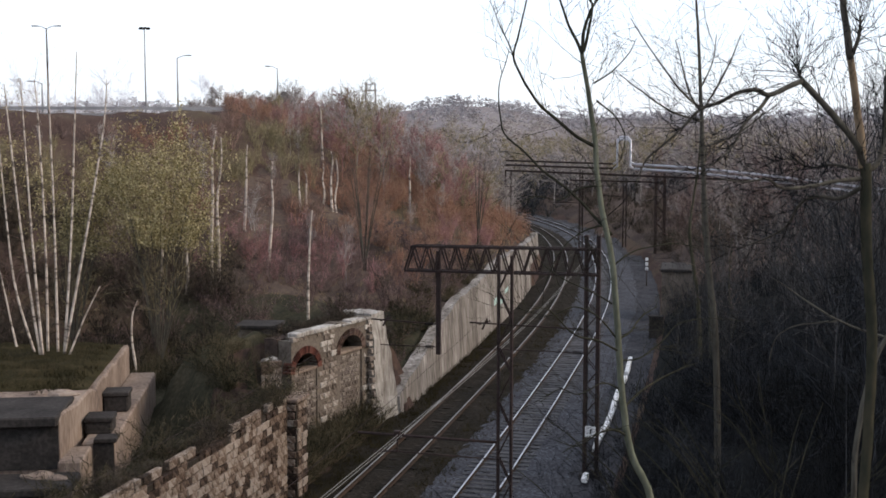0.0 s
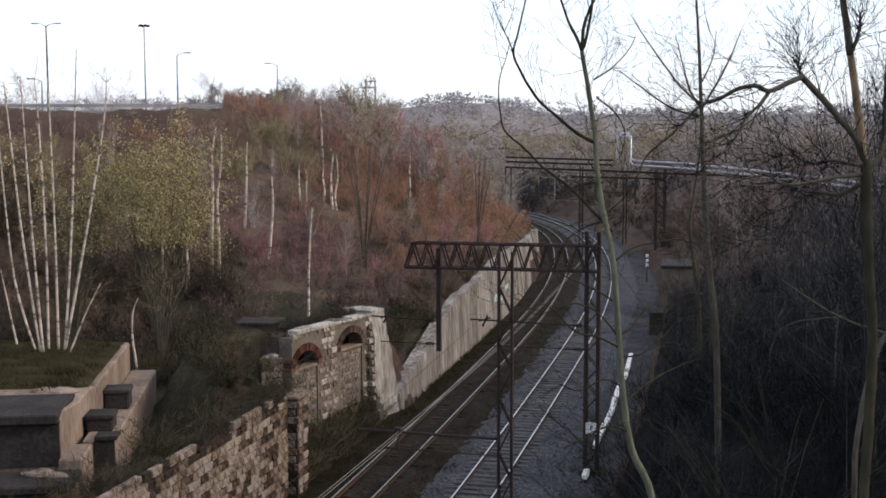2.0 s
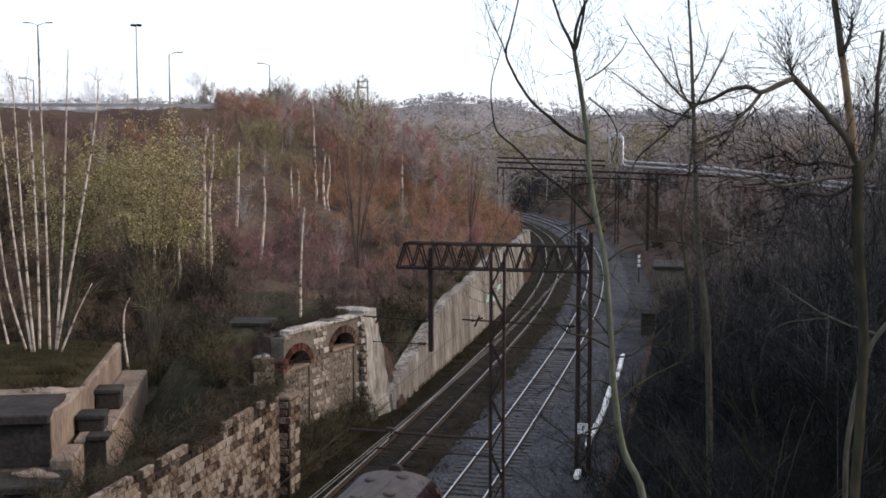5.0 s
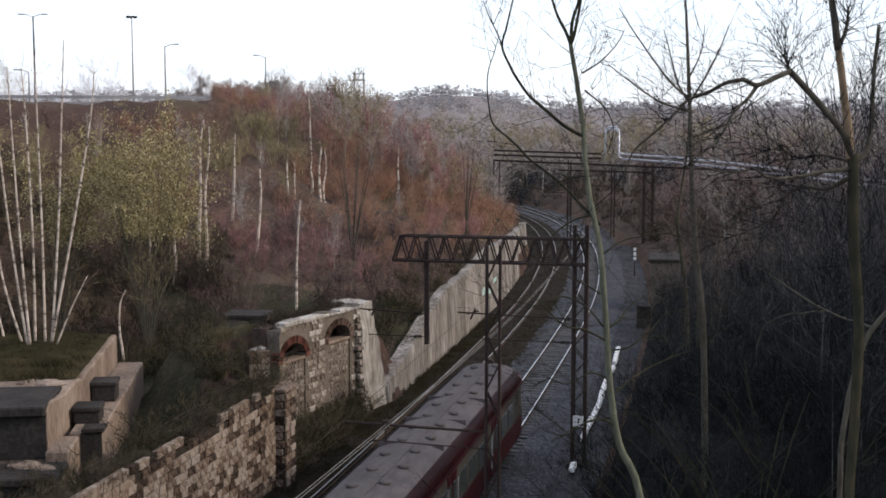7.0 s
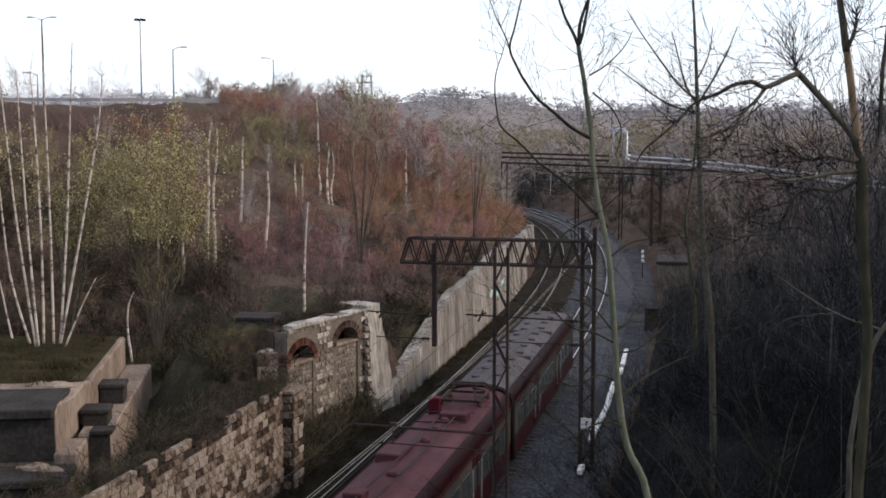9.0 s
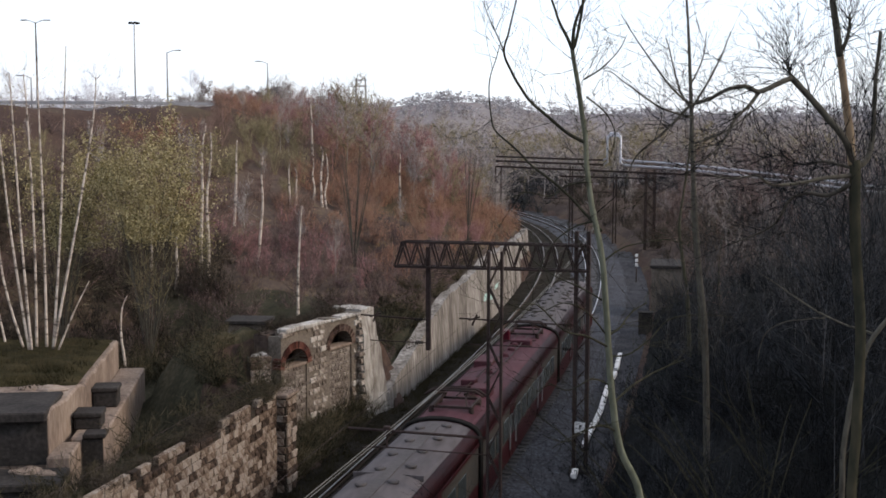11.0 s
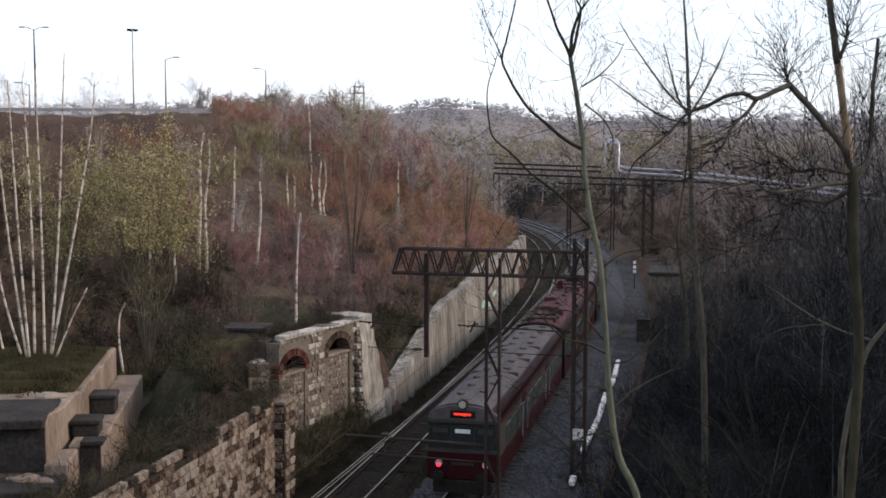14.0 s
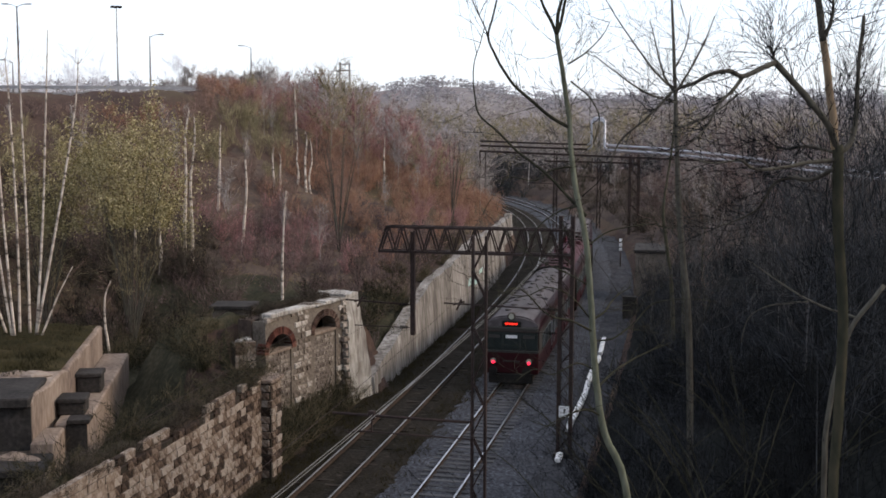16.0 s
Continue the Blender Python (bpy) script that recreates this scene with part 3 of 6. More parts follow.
    # battered end pier
    bm = bmesh.new()
    vs = []
    for z, x0, x1, y0, y1 in ((-0.5, -0.25, 2.15, -0.55, 2.6), (5.25, -0.1, 0.95, -0.12, 1.6)):
        vs.append([bm.verts.new((L + x, y, z)) for x, y in ((x0, y0), (x1, y0), (x1, y1), (x0, y1))])
    for k in range(4):
        bm.faces.new((vs[0][k], vs[0][(k + 1) % 4], vs[1][(k + 1) % 4], vs[1][k]))
    bm.faces.new(vs[1])
    bmesh.ops.subdivide_edges(bm, edges=bm.edges[:], cuts=12, use_grid_fill=True)
    for v in bm.verts:
        v.co += Vector((noise.noise(v.co * 1.7), noise.noise(v.co * 1.7 + Vector((9, 0, 0))), 0.6 * noise.noise(v.co * 2.0))) * 0.1 + noise.noise_vector(v.co * 6) * 0.035
    part("buttress", bm, M_LIME, wall, "battered buttress streaked white with lime")
    for i, z in enumerate(np.arange(0.0, 5.0, 0.36)):
        w, me = meshes[i % 3]
        piece("face_stone", me, wall, Matrix.Translation((L - 0.28 + 0.1 * (i % 2), -0.45 + 0.07 * float(z), float(z) + 0.15)) @ turn)


def build_back_wall():
    wall = thing("wall_retaining", "long pale concrete retaining wall with dark run-off streaks", "wall", kind="structure")
    bm = bmesh.new()
    swept(bm, 30.9, 103, -6.75, 0.9, -0.4, lambda s: float(np.interp(s, (31, 34, 38, 45, 65, 103), (0.6, 1.2, 2.0, 3.4, 4.4, 3.5))) + 0.15 + 0.25 * noise.noise((s * 0.35, 0, 0)), 0.6, 0.07)
    part("body", bm, M_PALEWALL, wall)
    bm = bmesh.new()
    for i, (s, z, w, h) in enumerate(((60.5, 1.6, 2.2, 0.9), (63, 1.3, 1.6, 0.7), (66, 1.8, 1.9, 0.6))):
        box(bm, -0.012, 0.012, -w / 2, w / 2, -h / 2, h / 2, along(s, -6.85 - 0.07 * z + 0.07, z) @ pose(0, 0, 0, 0, 4, 0), 0.01)
    part("graffiti", bm, M_GRAFFITI, wall, "faded turquoise painted patches")


def build_ruined_pier():
    """The broken stub where the arched wall ends."""
    m = pose(-7.55, 51.9, 0, 0, 0, 20)
    pier = thing("ruined_pier", "broken sandstone pier standing at the end of the arched wall", "pier", m, kind="structure")
    bm = bmesh.new()
    box(bm, -0.42, 0.38, 0.0, 1.1, -0.4, 4.2)
    part("core", bm, M_MORTAR, pier)
    rng = random.Random(17)
    turn = Matrix.Rotation(-math.pi / 2, 4, "Z")
    kinds = [(w, block_mesh("stone", w, 0.2, 0.27, M_STONE, 40 + i)) for i, w in enumerate((0.34, 0.44, 0.54))]
    for i, z in enumerate(np.arange(0.6, 4.15, 0.29)):
        for run, end, face in (((-0.44, 0.4), 0.06, "front"), ((0.0, 1.1), 0.02, "side")):
            u = run[0]
            while u < run[1] - 0.2:
                w, me = kinds[rng.randrange(3)]
                c = min(u + w / 2, run[1] - w / 2 + 0.06)
                at_stone = Matrix.Translation((c, -0.03 + rng.uniform(-0.03, 0.02), float(z) + 0.14)) @ turn if face == "front" else Matrix.Translation((0.42 + rng.uniform(-0.02, 0.03), c, float(z) + 0.14))
                piece("stone", me, pier, at_stone)
                u += w + 0.02
    for x, y, z, s in ((-0.2, 0.2, 4.3, 0.22), (0.15, 0.5, 4.28, 0.26), (0.25, 0.1, 4.24, 0.16)):
        bm = bmesh.new()
        bmesh.ops.create_icosphere(bm, subdivisions=2, radius=s)
        for v in bm.verts:
            v.co = Vector((v.co.x, v.co.y, v.co.z * 0.7)) + noise.noise_vector(v.co * 5 + Vector((x, y, z))) * 0.09
        part("broken_stone", bm, M_PALEWALL, pier, m=Matrix.Translation((x, y, z)))


build_near_wall()
build_ruined_pier()
build_arch_wall()
build_back_wall()


def build_abutment():
    """The stub of a vanished bridge: a bearing shelf, two bearing blocks and a back wall."""
    m = pose(-12.5, 40, 0, 0, 0, 7.1)  # y runs along the seat
    ab = thing("bridge_abutment", "stained concrete abutment of a vanished bridge with bearing blocks", "bridge abutment", m)
    # back wall, its broken top edge and the end that stands out nearest
    bm = bmesh.new()
    rings = []
    for i in range(29):
        y = -0.15 + 14.2 * i / 28
        x = -0.42 + 0.42 * min(1, y / 5) if y > 0 else -0.42
        t = 4.66 + 0.1 * noise.noise((y * 0.9, 0, 0)) + (0.06 if i % 5 else -0.05)
        rings.append([bm.verts.new(q) for q in ((x - 8.5, y, -0.5), (x - 8.5, y, t), (x - 0.06, y, t), (x + 0.02 * noise.noise((y * 2, 1, 0)), y, t - 0.07), (x, y, -0.5))])
    for a, b in zip(rings, rings[1:]):
        for k in range(5):
            bm.faces.new((a[k], a[(k + 1) % 5], b[(k + 1) % 5], b[k]))
    bm.faces.new(rings[0][::-1])
    bm.faces.new(rings[-1])
    part("back_wall", bm, M_CONCRETE, ab, "sun-warmed tan concrete face with a crumbling edge")
    bm = bmesh.new()
    box(bm, -9.0, -0.44, -0.5, 2.9, 4.46, 4.8, None, 0.05)
    part("cap_slab", bm, M_SLAB, ab, "dark overhanging cap slab")
    # bearing shelf: narrow beside the step, wide beyond the pillar
    bm = bmesh.new()
    box(bm, -0.45, 0.34, -0.5, 1.52, -0.5, 3.3, None, 0.06)
    box(bm, -0.01, 1.12, 1.5, 14.2, -0.5, 3.42, None, 0.06)
    part("bearing_shelf", bm, M_CONCRETE, ab)
    bm = bmesh.new()
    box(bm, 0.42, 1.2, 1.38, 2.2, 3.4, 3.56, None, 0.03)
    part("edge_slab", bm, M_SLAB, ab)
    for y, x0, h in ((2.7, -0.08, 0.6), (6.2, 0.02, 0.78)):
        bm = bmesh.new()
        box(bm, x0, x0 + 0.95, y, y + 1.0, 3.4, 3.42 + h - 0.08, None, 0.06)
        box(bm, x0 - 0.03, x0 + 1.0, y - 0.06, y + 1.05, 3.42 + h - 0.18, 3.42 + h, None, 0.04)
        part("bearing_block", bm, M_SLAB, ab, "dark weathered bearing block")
    bm = bmesh.new()
    box(bm, -9, 0.2, -2.3, -0.52, -0.5, 2.68, None, 0.05)
    part("lower_step", bm, M_CONCRETE, ab)
    bm = bmesh.new()
    box(bm, -9, 0.3, -2.5, -0.52, 2.68, 2.96, None, 0.05)
    part("step_slab", bm, M_SLAB, ab)
    for x, y, s in ((-1.0, -1.0, 0.55), (-0.3, -1.3, 0.4), (-0.9, 3.5, 0.6), (-1.7, 3.7, 0.5)):
        bm = bmesh.new()
        bmesh.ops.create_icosphere(bm, subdivisions=2, radius=s, matrix=Matrix.Translation((x, y, 2.96 if y < 0 else 4.72)) @ Matrix.Diagonal((1, 0.7, 0.28, 1)))
        for v in bm.verts:
            v.co += noise.noise_vector(v.co * 2.5) * 0.12
        part("rubble", bm, M_CONCRETE, ab, "pale heap of crumbled concrete")
    # thin dark sheets over three faces turned towards -y
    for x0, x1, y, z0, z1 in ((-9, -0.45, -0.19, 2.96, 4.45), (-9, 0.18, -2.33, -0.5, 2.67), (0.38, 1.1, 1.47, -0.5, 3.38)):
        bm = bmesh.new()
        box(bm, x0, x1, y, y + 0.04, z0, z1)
        part("dark_front_face", bm, M_SLAB, ab, "dark front face")
    bm = bmesh.new()
    bmesh.ops.create_grid(bm, x_segments=30, y_segments=40, size=1, matrix=Matrix.Translation((-4.3, 9, 4.72)) @ Matrix.Diagonal((4.1, 5.0, 1, 1)))
    for v in bm.verts:
        e = min(1, min(abs(v.co.x + 0.2), abs(v.co.x + 8.4), abs(v.co.y - 4), abs(v.co.y - 14)) / 0.8)
        v.co.z += 0.02 + e * (0.22 + 0.16 * noise.noise(v.co * 0.9))
    part("moss", bm, M_MOSS, ab, "mossy soil grown over the top")


build_abutment()


def build_hut():
    hut = thing("concrete_hut", "small grey concrete hut with a dark flat roof", "hut", pose(-8.95, 57, 3.6, 0, 0, -3))
    bm = bmesh.new()
    box(bm, -0.92, 0.95, 0, 1.5, -2.8, 1.36, None, 0.04)
    part("wall", bm, M_INFILL, hut)
    bm = bmesh.new()
    box(bm, -1.02, 1.05, -0.2, 1.6, 1.36, 1.54, None, 0.03)
    part("roof", bm, M_SLAB, hut, "dark weathered flat roof slab")
    bm = bmesh.new()
    box(bm, -1.5, 0.85, -1.0, -0.02, -2.8, -0.12, None, 0.05)
    part("plinth", bm, M_INFILL, hut)
    bm = bmesh.new()
    box(bm, -1.6, 0.95, -1.12, -0.02, -0.12, 0.02, None, 0.04)
    part("ledge", bm, M_CONCRETE, hut, "pale worn ledge before the wall")


build_hut()


# ---- overhead line ----
def lattice_mast(bm, base, h, w=0.36, d=0.3, m=None, pitch=0.55, leg=0.09):
    """Two channels joined by zig-zag bars."""
    m = m or Matrix.Translation(base)
    for x in (-w / 2, w / 2):
        box(bm, x - leg / 2, x + leg / 2, -d / 2, d / 2, 0, h, m)
    z, k = 0.4, 1
    while z < h - pitch:
        for y in (-d / 2, d / 2):
            bar(bm, m @ Vector((-w / 2 * k, y, z)), m @ Vector((w / 2 * k, y, z + pitch)), 0.035)
        z, k = z + pitch, -k


def build_gantry():
    s = 21.5
    g = thing("catenary_gantry", "dark rusted lattice catenary gantry reaching over both tracks", "gantry", along(s, 4.0) @ pose(0, 0, 0, 0, 0, 0))
    bm = bmesh.new()
    lattice_mast(bm, (0, 0, -0.3), 10.3, 0.5, 0.4, Matrix.Translation((0, 0, -0.3)), 0.6, 0.15)
    part("mast", bm, M_STEEL, g)
    bm = bmesh.new()
    box(bm, -0.45, 0.45, -0.45, 0.45, -0.5, 0.0, None, 0.05)
    part("foundation", bm, M_SLAB, g)
    z0, z1, x0, x1 = 8.35, 9.4, 0.3, -8.0
    for y in (-0.25, 0.25):
        bm = bmesh.new()
        bar(bm, (x0, y, z1), (x1 + 0.35, y, z1), 0.1)
        bar(bm, (x0, y, z0), (x1, y, z0), 0.1)
        bar(bm, (x1, y, z0), (x1 + 0.35, y, z1), 0.07)
        part("chord", bm, M_STEEL, g)
    n = 13
    for i in range(n):
        xa, xb, xm = x1 + (x0 - x1) * i / n, x1 + (x0 - x1) * (i + 1) / n, x1 + (x0 - x1) * (i + 0.5) / n
        for a, b in [((xa, y, z0), (xm, y, z1)) for y in (-0.25, 0.25)] + [((xm, y, z1), (xb, y, z0)) for y in (-0.25, 0.25)] + [((xa, -0.25, z0), (xb, 0.25, z0)), ((xm, -0.25, z1), (xm, 0.25, z1))]:
            bm = bmesh.new()
            bar(bm, a, b, 0.055)
            part("truss_bar", bm, M_STEEL, g)
    bm = bmesh.new()
    box(bm, -6.65, -6.47, -0.12, 0.12, 4.75, 9.2)
    part("drop_post", bm, M_STEEL, g)
    for x, reach in ((-6.56, 3.0), (-0.2, 5.0)):
        for z, r in ((6.05, reach), (5.05, reach - 0.4)):
            bm = bmesh.new()
            tube(bm, [(x, 0, z), (x - r, 0, z + (0.12 if z > 5.5 else 0.02))], 0.035 if z > 5.5 else 0.022, 6)
            arm = part("cantilever_arm", bm, M_STEEL, g)
            bm = bmesh.new()
            for k in range(4):
                tube(bm, [(x - 0.25 - 0.09 * k, 0, z), (x - 0.29 - 0.09 * k, 0, z + 0.005)], 0.075, 8)
            part("insulator", bm, M_UNDER, arm)
            if z > 5.5:
                bm = bmesh.new()
                bar(bm, (x - r + 0.55, -0.05, z - 0.16), (x - r + 0.75, 0.05, z + 0.3), 0.07)
                bar(bm, (x - r + 0.4, 0, z + 0.05), (x - r + 0.9, 0, z + 0.22), 0.06)
                part("wire_clamp", bm, M_STEEL, arm)
    bm = bmesh.new()
    box(bm, -0.22, 0.22, -0.25, -0.22, 1.55, 2.02, None, 0.01)
    sign = part("mast_plate", bm, M_WHITE, g, "white enamel mast plate with a dark bar")
    bm = bmesh.new()
    box(bm, -0.02, 0.03, -0.258, -0.246, 1.68, 1.9)
    box(bm, 0.03, 0.09, -0.258, -0.246, 1.84, 1.9)
    part("mark", bm, M_UNDER, sign)


def build_near_mast():
    g = thing("catenary_mast", "slender dark lattice catenary mast with a long arm", "catenary mast", along(5.2, 3.35))
    bm = bmesh.new()
    lattice_mast(bm, (0, 0, 0), 11.0, 0.38, 0.16, Matrix.Translation((0, 0, -0.3)), 0.8, 0.07)
    part("mast", bm, M_STEEL, g)
    bm = bmesh.new()
    box(bm, -0.45, 0.45, -0.4, 0.4, -0.5, 0.1, None, 0.05)
    part("foundation", bm, M_CONCRETE, g)
    for z, r, w in ((5.28, 4.4, 0.045), (4.78, 3.9, 0.022)):
        bm = bmesh.new()
        tube(bm, [(-0.2, 0, z), (-r, 0, z + 0.06)], w, 6)
        arm = part("cantilever_arm", bm, M_STEEL, g)
        if w > 0.03:
            bm = bmesh.new()
            box(bm, -3.3, -3.1, -0.08, 0.08, 5.2, 5.46, None, 0.02)
            part("wire_clamp", bm, M_STEEL, arm)
    bm = bmesh.new()
    bar(bm, (-3.2, 0, 5.3), (-3.2, 0, 4.8), 0.04)
    bar(bm, (-3.2, 0, 4.85), (-4.0, 0.2, 4.72), 0.04)
    part("steady_arm", bm, M_STEEL, g)


def wires():
    def run(name, label, pts, r=0.012):
        bm = bmesh.new()
        tube(bm, pts, r, 5)
        tagged(part(name, bm, M_WIRE if r > 0.01 else M_STEEL, None, label), category="wire")

    def sag(a, b, drop, n=14):
        a, b = Vector(a), Vector(b)
        return [a.lerp(b, i / n) - Vector((0, 0, drop * 4 * (i / n) * (1 - i / n))) for i in range(n + 1)]

    for dx in (-0.05, 0.05):
        run("contact_wire", "taut pale copper contact wire over the main track", [at(s, 0.15 + dx + 0.25 * math.sin(s * 0.07), 5.35) for s in np.arange(-30, 130, 4)], 0.0125)
    run("messenger_wire", "thin messenger wire slung between mast and gantry", sag(at(-30, -0.3, 5.9), at(21.5, -0.65, 6.3), 0.35) + sag(at(21.5, -0.65, 6.3), at(80, 0, 6.4), 0.5)[1:], 0.008)
    run("messenger_wire", "thin messenger wire over the second track", sag(at(-30, -GAP - 0.2, 6.1), at(21.5, -GAP - 0.75, 6.3), 0.3) + sag(at(21.5, -GAP - 0.75, 6.3), at(80, -GAP, 6.5), 0.5)[1:], 0.007)
    run("contact_wire", "thin contact wire over the second track", [at(s, -GAP - 0.2 + 0.2 * math.sin(s * 0.07), 5.2) for s in np.arange(-30, 130, 4)], 0.007)


build_gantry()
build_near_mast()
wires()


def far_mast(s, off, h):
    g = thing("catenary_mast", "dark steel catenary mast beside the curve", "catenary mast", along(s, off), "masts along the curve")
    bm = bmesh.new()
    lattice_mast(bm, (0, 0, 0), h, 0.4, 0.3, Matrix.Translation((0, 0, -0.3)), 0.7, 0.12)
    part("mast", bm, M_STEEL, g)
    bm = bmesh.new()
    tube(bm, [(-0.2, 0, 6.4), (-3.2, 0, 6.5)], 0.05, 6)
    part("cantilever_arm", bm, M_STEEL, g)


for s_m, o_m, h_m in ((112, -2.2, 8.5), (128, 4.2, 9.0), (165, 4.2, 9.0)):
    far_mast(s_m, o_m, h_m)


def build_trough():
    t = thing("cable_trough", "row of pale concrete cable trough lids beside the ballast", "cable trough")
    bm = bmesh.new()
    box(bm, -0.12, 0.12, -0.5, 0.5, 0, 0.2, None, 0.02)
    first = None
    rng = random.Random(4)
    for i in range(30):
        s = 18.5 + i
        if rng.random() < 0.05 or i in (0, 1, 3, 4, 5, 6):
            continue
        m = along(s, 3.85 + 0.05 * math.sin(i * 0.6), -0.05 + rng.uniform(-0.03, 0.03)) @ pose(0, 0, 0, rng.uniform(-1.5, 1.5), rng.uniform(-6, 6), rng.uniform(-2, 2))
        if first is None:
            first = part("lid", bm, M_WHITE, t, m=m)
        else:
            piece("lid", first.data, t, m)


build_trough()


# ---- right-hand block, pipeline, far things ----
def build_block():
    b = thing("concrete_block", "grey concrete abutment block beside the curve", "concrete block", along(66, 6.3))
    bm = bmesh.new()
    box(bm, -1.1, 1.4, 0, 5, -0.4, 3.6, None, 0.06)
    part("body", bm, M_INFILL, b)
    bm = bmesh.new()
    box(bm, -1.2, 1.5, -0.15, 5.1, 3.6, 3.85, None, 0.04)
    part("cap", bm, M_SLAB, b)
    box_thing = thing("relay_cabinet", "small grey trackside relay cabinet", "cabinet", along(58, 5.0))
    bm = bmesh.new()
    box(bm, -0.5, 0.5, -0.4, 0.4, -0.3, 1.3, None, 0.04)
    part("body", bm, M_SLAB, box_thing)
    bm = bmesh.new()
    box(bm, -0.55, 0.55, -0.45, 0.45, 1.3, 1.38, None, 0.02)
    part("lid", bm, M_SLAB, box_thing)
    p = thing("marker_post", "black and white striped marker post", "post", along(88, 4.1))
    bm = bmesh.new()
    tube(bm, [(0, 0, -0.3), (0, 0, 1.4)], 0.06, 8)
    part("post", bm, M_STEEL, p)
    for z in (1.3, 1.75, 2.2):
        bm = bmesh.new()
        box(bm, -0.13, 0.13, -0.04, 0.04, z, z + 0.3, None, 0.01)
        part("band", bm, M_WHITE, p)


build_block()


def build_pipeline():
    y0 = 140.0
    p = thing("pipeline_bridge", "twin silvery heating pipes on a lattice bridge with an expansion loop", "pipeline")
    zp = 10.3
    for dz, r in ((0.0, 0.12), (0.55, 0.11)):
        bm = bmesh.new()
        loop = [(7.5, 152, zp + dz + 0.2), (13, 147.6, zp + dz + 0.1), (19.6, 142.5, zp + dz)]
        tube(bm, loop, r, 10)
        part("pipe", bm, M_STEEL, p, "darkened stretch of pipe")
        bm = bmesh.new()
        tube(bm, [(19.6, 142.5, zp + dz), (20.0, 142.2, zp + dz + 0.3), (20.0, 142.2, zp + 3.0 + dz * 0.5), (20.3, 142, zp + 3.4 + dz * 0.5), (21.1, 141.5, zp + 3.4 + dz * 0.5), (21.4, 141.3, zp + 3.0 + dz * 0.5), (21.4, 141.3, zp + dz + 0.3), (21.8, 141, zp + dz)], r, 10)
        part("expansion_loop", bm, M_PIPE, p)
        bm = bmesh.new()
        tube(bm, [(21.8, 141, zp + dz), (27, 137, zp + dz - 0.25), (33, 132, zp + dz - 0.8), (45, 124, zp + dz - 2.2), (62, 114, zp - 3.4 + dz)], r, 10)
        part("pipe", bm, M_PIPE, p)
    bm = bmesh.new()
    bar(bm, (7.5, 152, zp - 0.5), (33, 132, zp - 1.0), 0.22)
    bar(bm, (15, 146.5, zp - 1.5), (25, 139, zp - 1.5), 0.16)
    part("girder", bm, M_STEEL, p)
    for x, y, h, w in ((24.6, 139.5, 9.6, 1.0), (7.8, 152.3, 9.6, 0.7), (40, 127, 7, 0.7)):
        bm = bmesh.new()
        base = Matrix.Translation((x, y, 0.2))
        for cx in (-w / 2, w / 2):
            for cy in (-w / 2, w / 2):
                box(bm, cx - 0.07, cx + 0.07, cy - 0.07, cy + 0.07, 0, h, base)
        z, k = 0.0, 1
        while z < h - 0.9:
            bar(bm, base @ Vector((-w / 2 * k, -w / 2, z)), base @ Vector((w / 2 * k, -w / 2, z + 1)), 0.08)
            bar(bm, base @ Vector((-w / 2 * k, w / 2, z)), base @ Vector((w / 2 * k, w / 2, z + 1)), 0.08)
            z, k = z + 1, -k
        part("pier", bm, M_STEEL, p)


build_pipeline()


def build_road():
    r = thing("road_edge", "grey roadway edge with a low guard rail on the embankment", "road", kind="structure")
    bm = bmesh.new()
    pts = [Vector((-140, 172, 16.8)), Vector((-70, 168, 16.9)), Vector((-45, 168, 16.9)), Vector((-30, 172, 16.9))]
    for a, b in zip(pts, pts[1:]):
        bar(bm, a, b, 5.0, 0.5)
    part("kerb", bm, M_ASPHALT, r)
    bm = bmesh.new()
    for a, b in zip(pts, pts[1:]):
        bar(bm, a + Vector((0, -1.5, 0.95)), b + Vector((0, -1.5, 0.95)), 0.08, 0.42)
        n = int((b - a).length / 4)
        for i in range(n):
            q = a.lerp(b, i / n) + Vector((0, -1.5, 0))
            bar(bm, q, q + Vector((0, 0, 0.95)), 0.1)
    part("guard_rail", bm, M_GALV, r)


build_road()


def street_lamp(x, y, z, h, kind, label):
    g = thing("street_lamp", label, "street lamp", pose(x, y, z), "lamps along the road")
    bm = bmesh.new()
    tube(bm, [(0, 0, -1.0), (0, 0, h * 0.5), (0, 0, h)], [0.16, 0.13, 0.08], 8)
    part("post", bm, M_STEEL if kind == "twin" else M_GALV, g)
    sides = {"twin": (-1, 1), "single": (1,), "left": (-1,), "crown": ()}[kind]
    for k in sides:
        bm = bmesh.new()
        tube(bm, [(0, 0, h - 0.1), (k * 0.8, 0, h + 0.25), (k * 1.3, 0, h + 0.28)], 0.05, 6)
        arm = part("arm", bm, M_GALV, g)
        bm = bmesh.new()
        box(bm, -0.45, 0.45, -0.15, 0.15, -0.06, 0.1, Matrix.Translation((k * 1.6, 0, h + 0.28)), 0.04)
        part("lantern", bm, M_GALV, arm)
    if kind == "crown":
        bm = bmesh.new()
        tube(bm, [(0, 0, h), (0, 0, h + 0.12)], 0.55, 12)
        part("crown_ring", bm, M_GALV, g)
        for i in range(6):
            a = i * math.pi / 3
            bm = bmesh.new()
            box(bm, -0.22, 0.22, -0.18, 0.18, -0.3, 0.05, Matrix.Translation((0.75 * math.cos(a), 0.75 * math.sin(a), h + 0.1)) @ Matrix.Rotation(a, 4, "Z"), 0.04)
            part("floodlight", bm, M_UNDER, g)


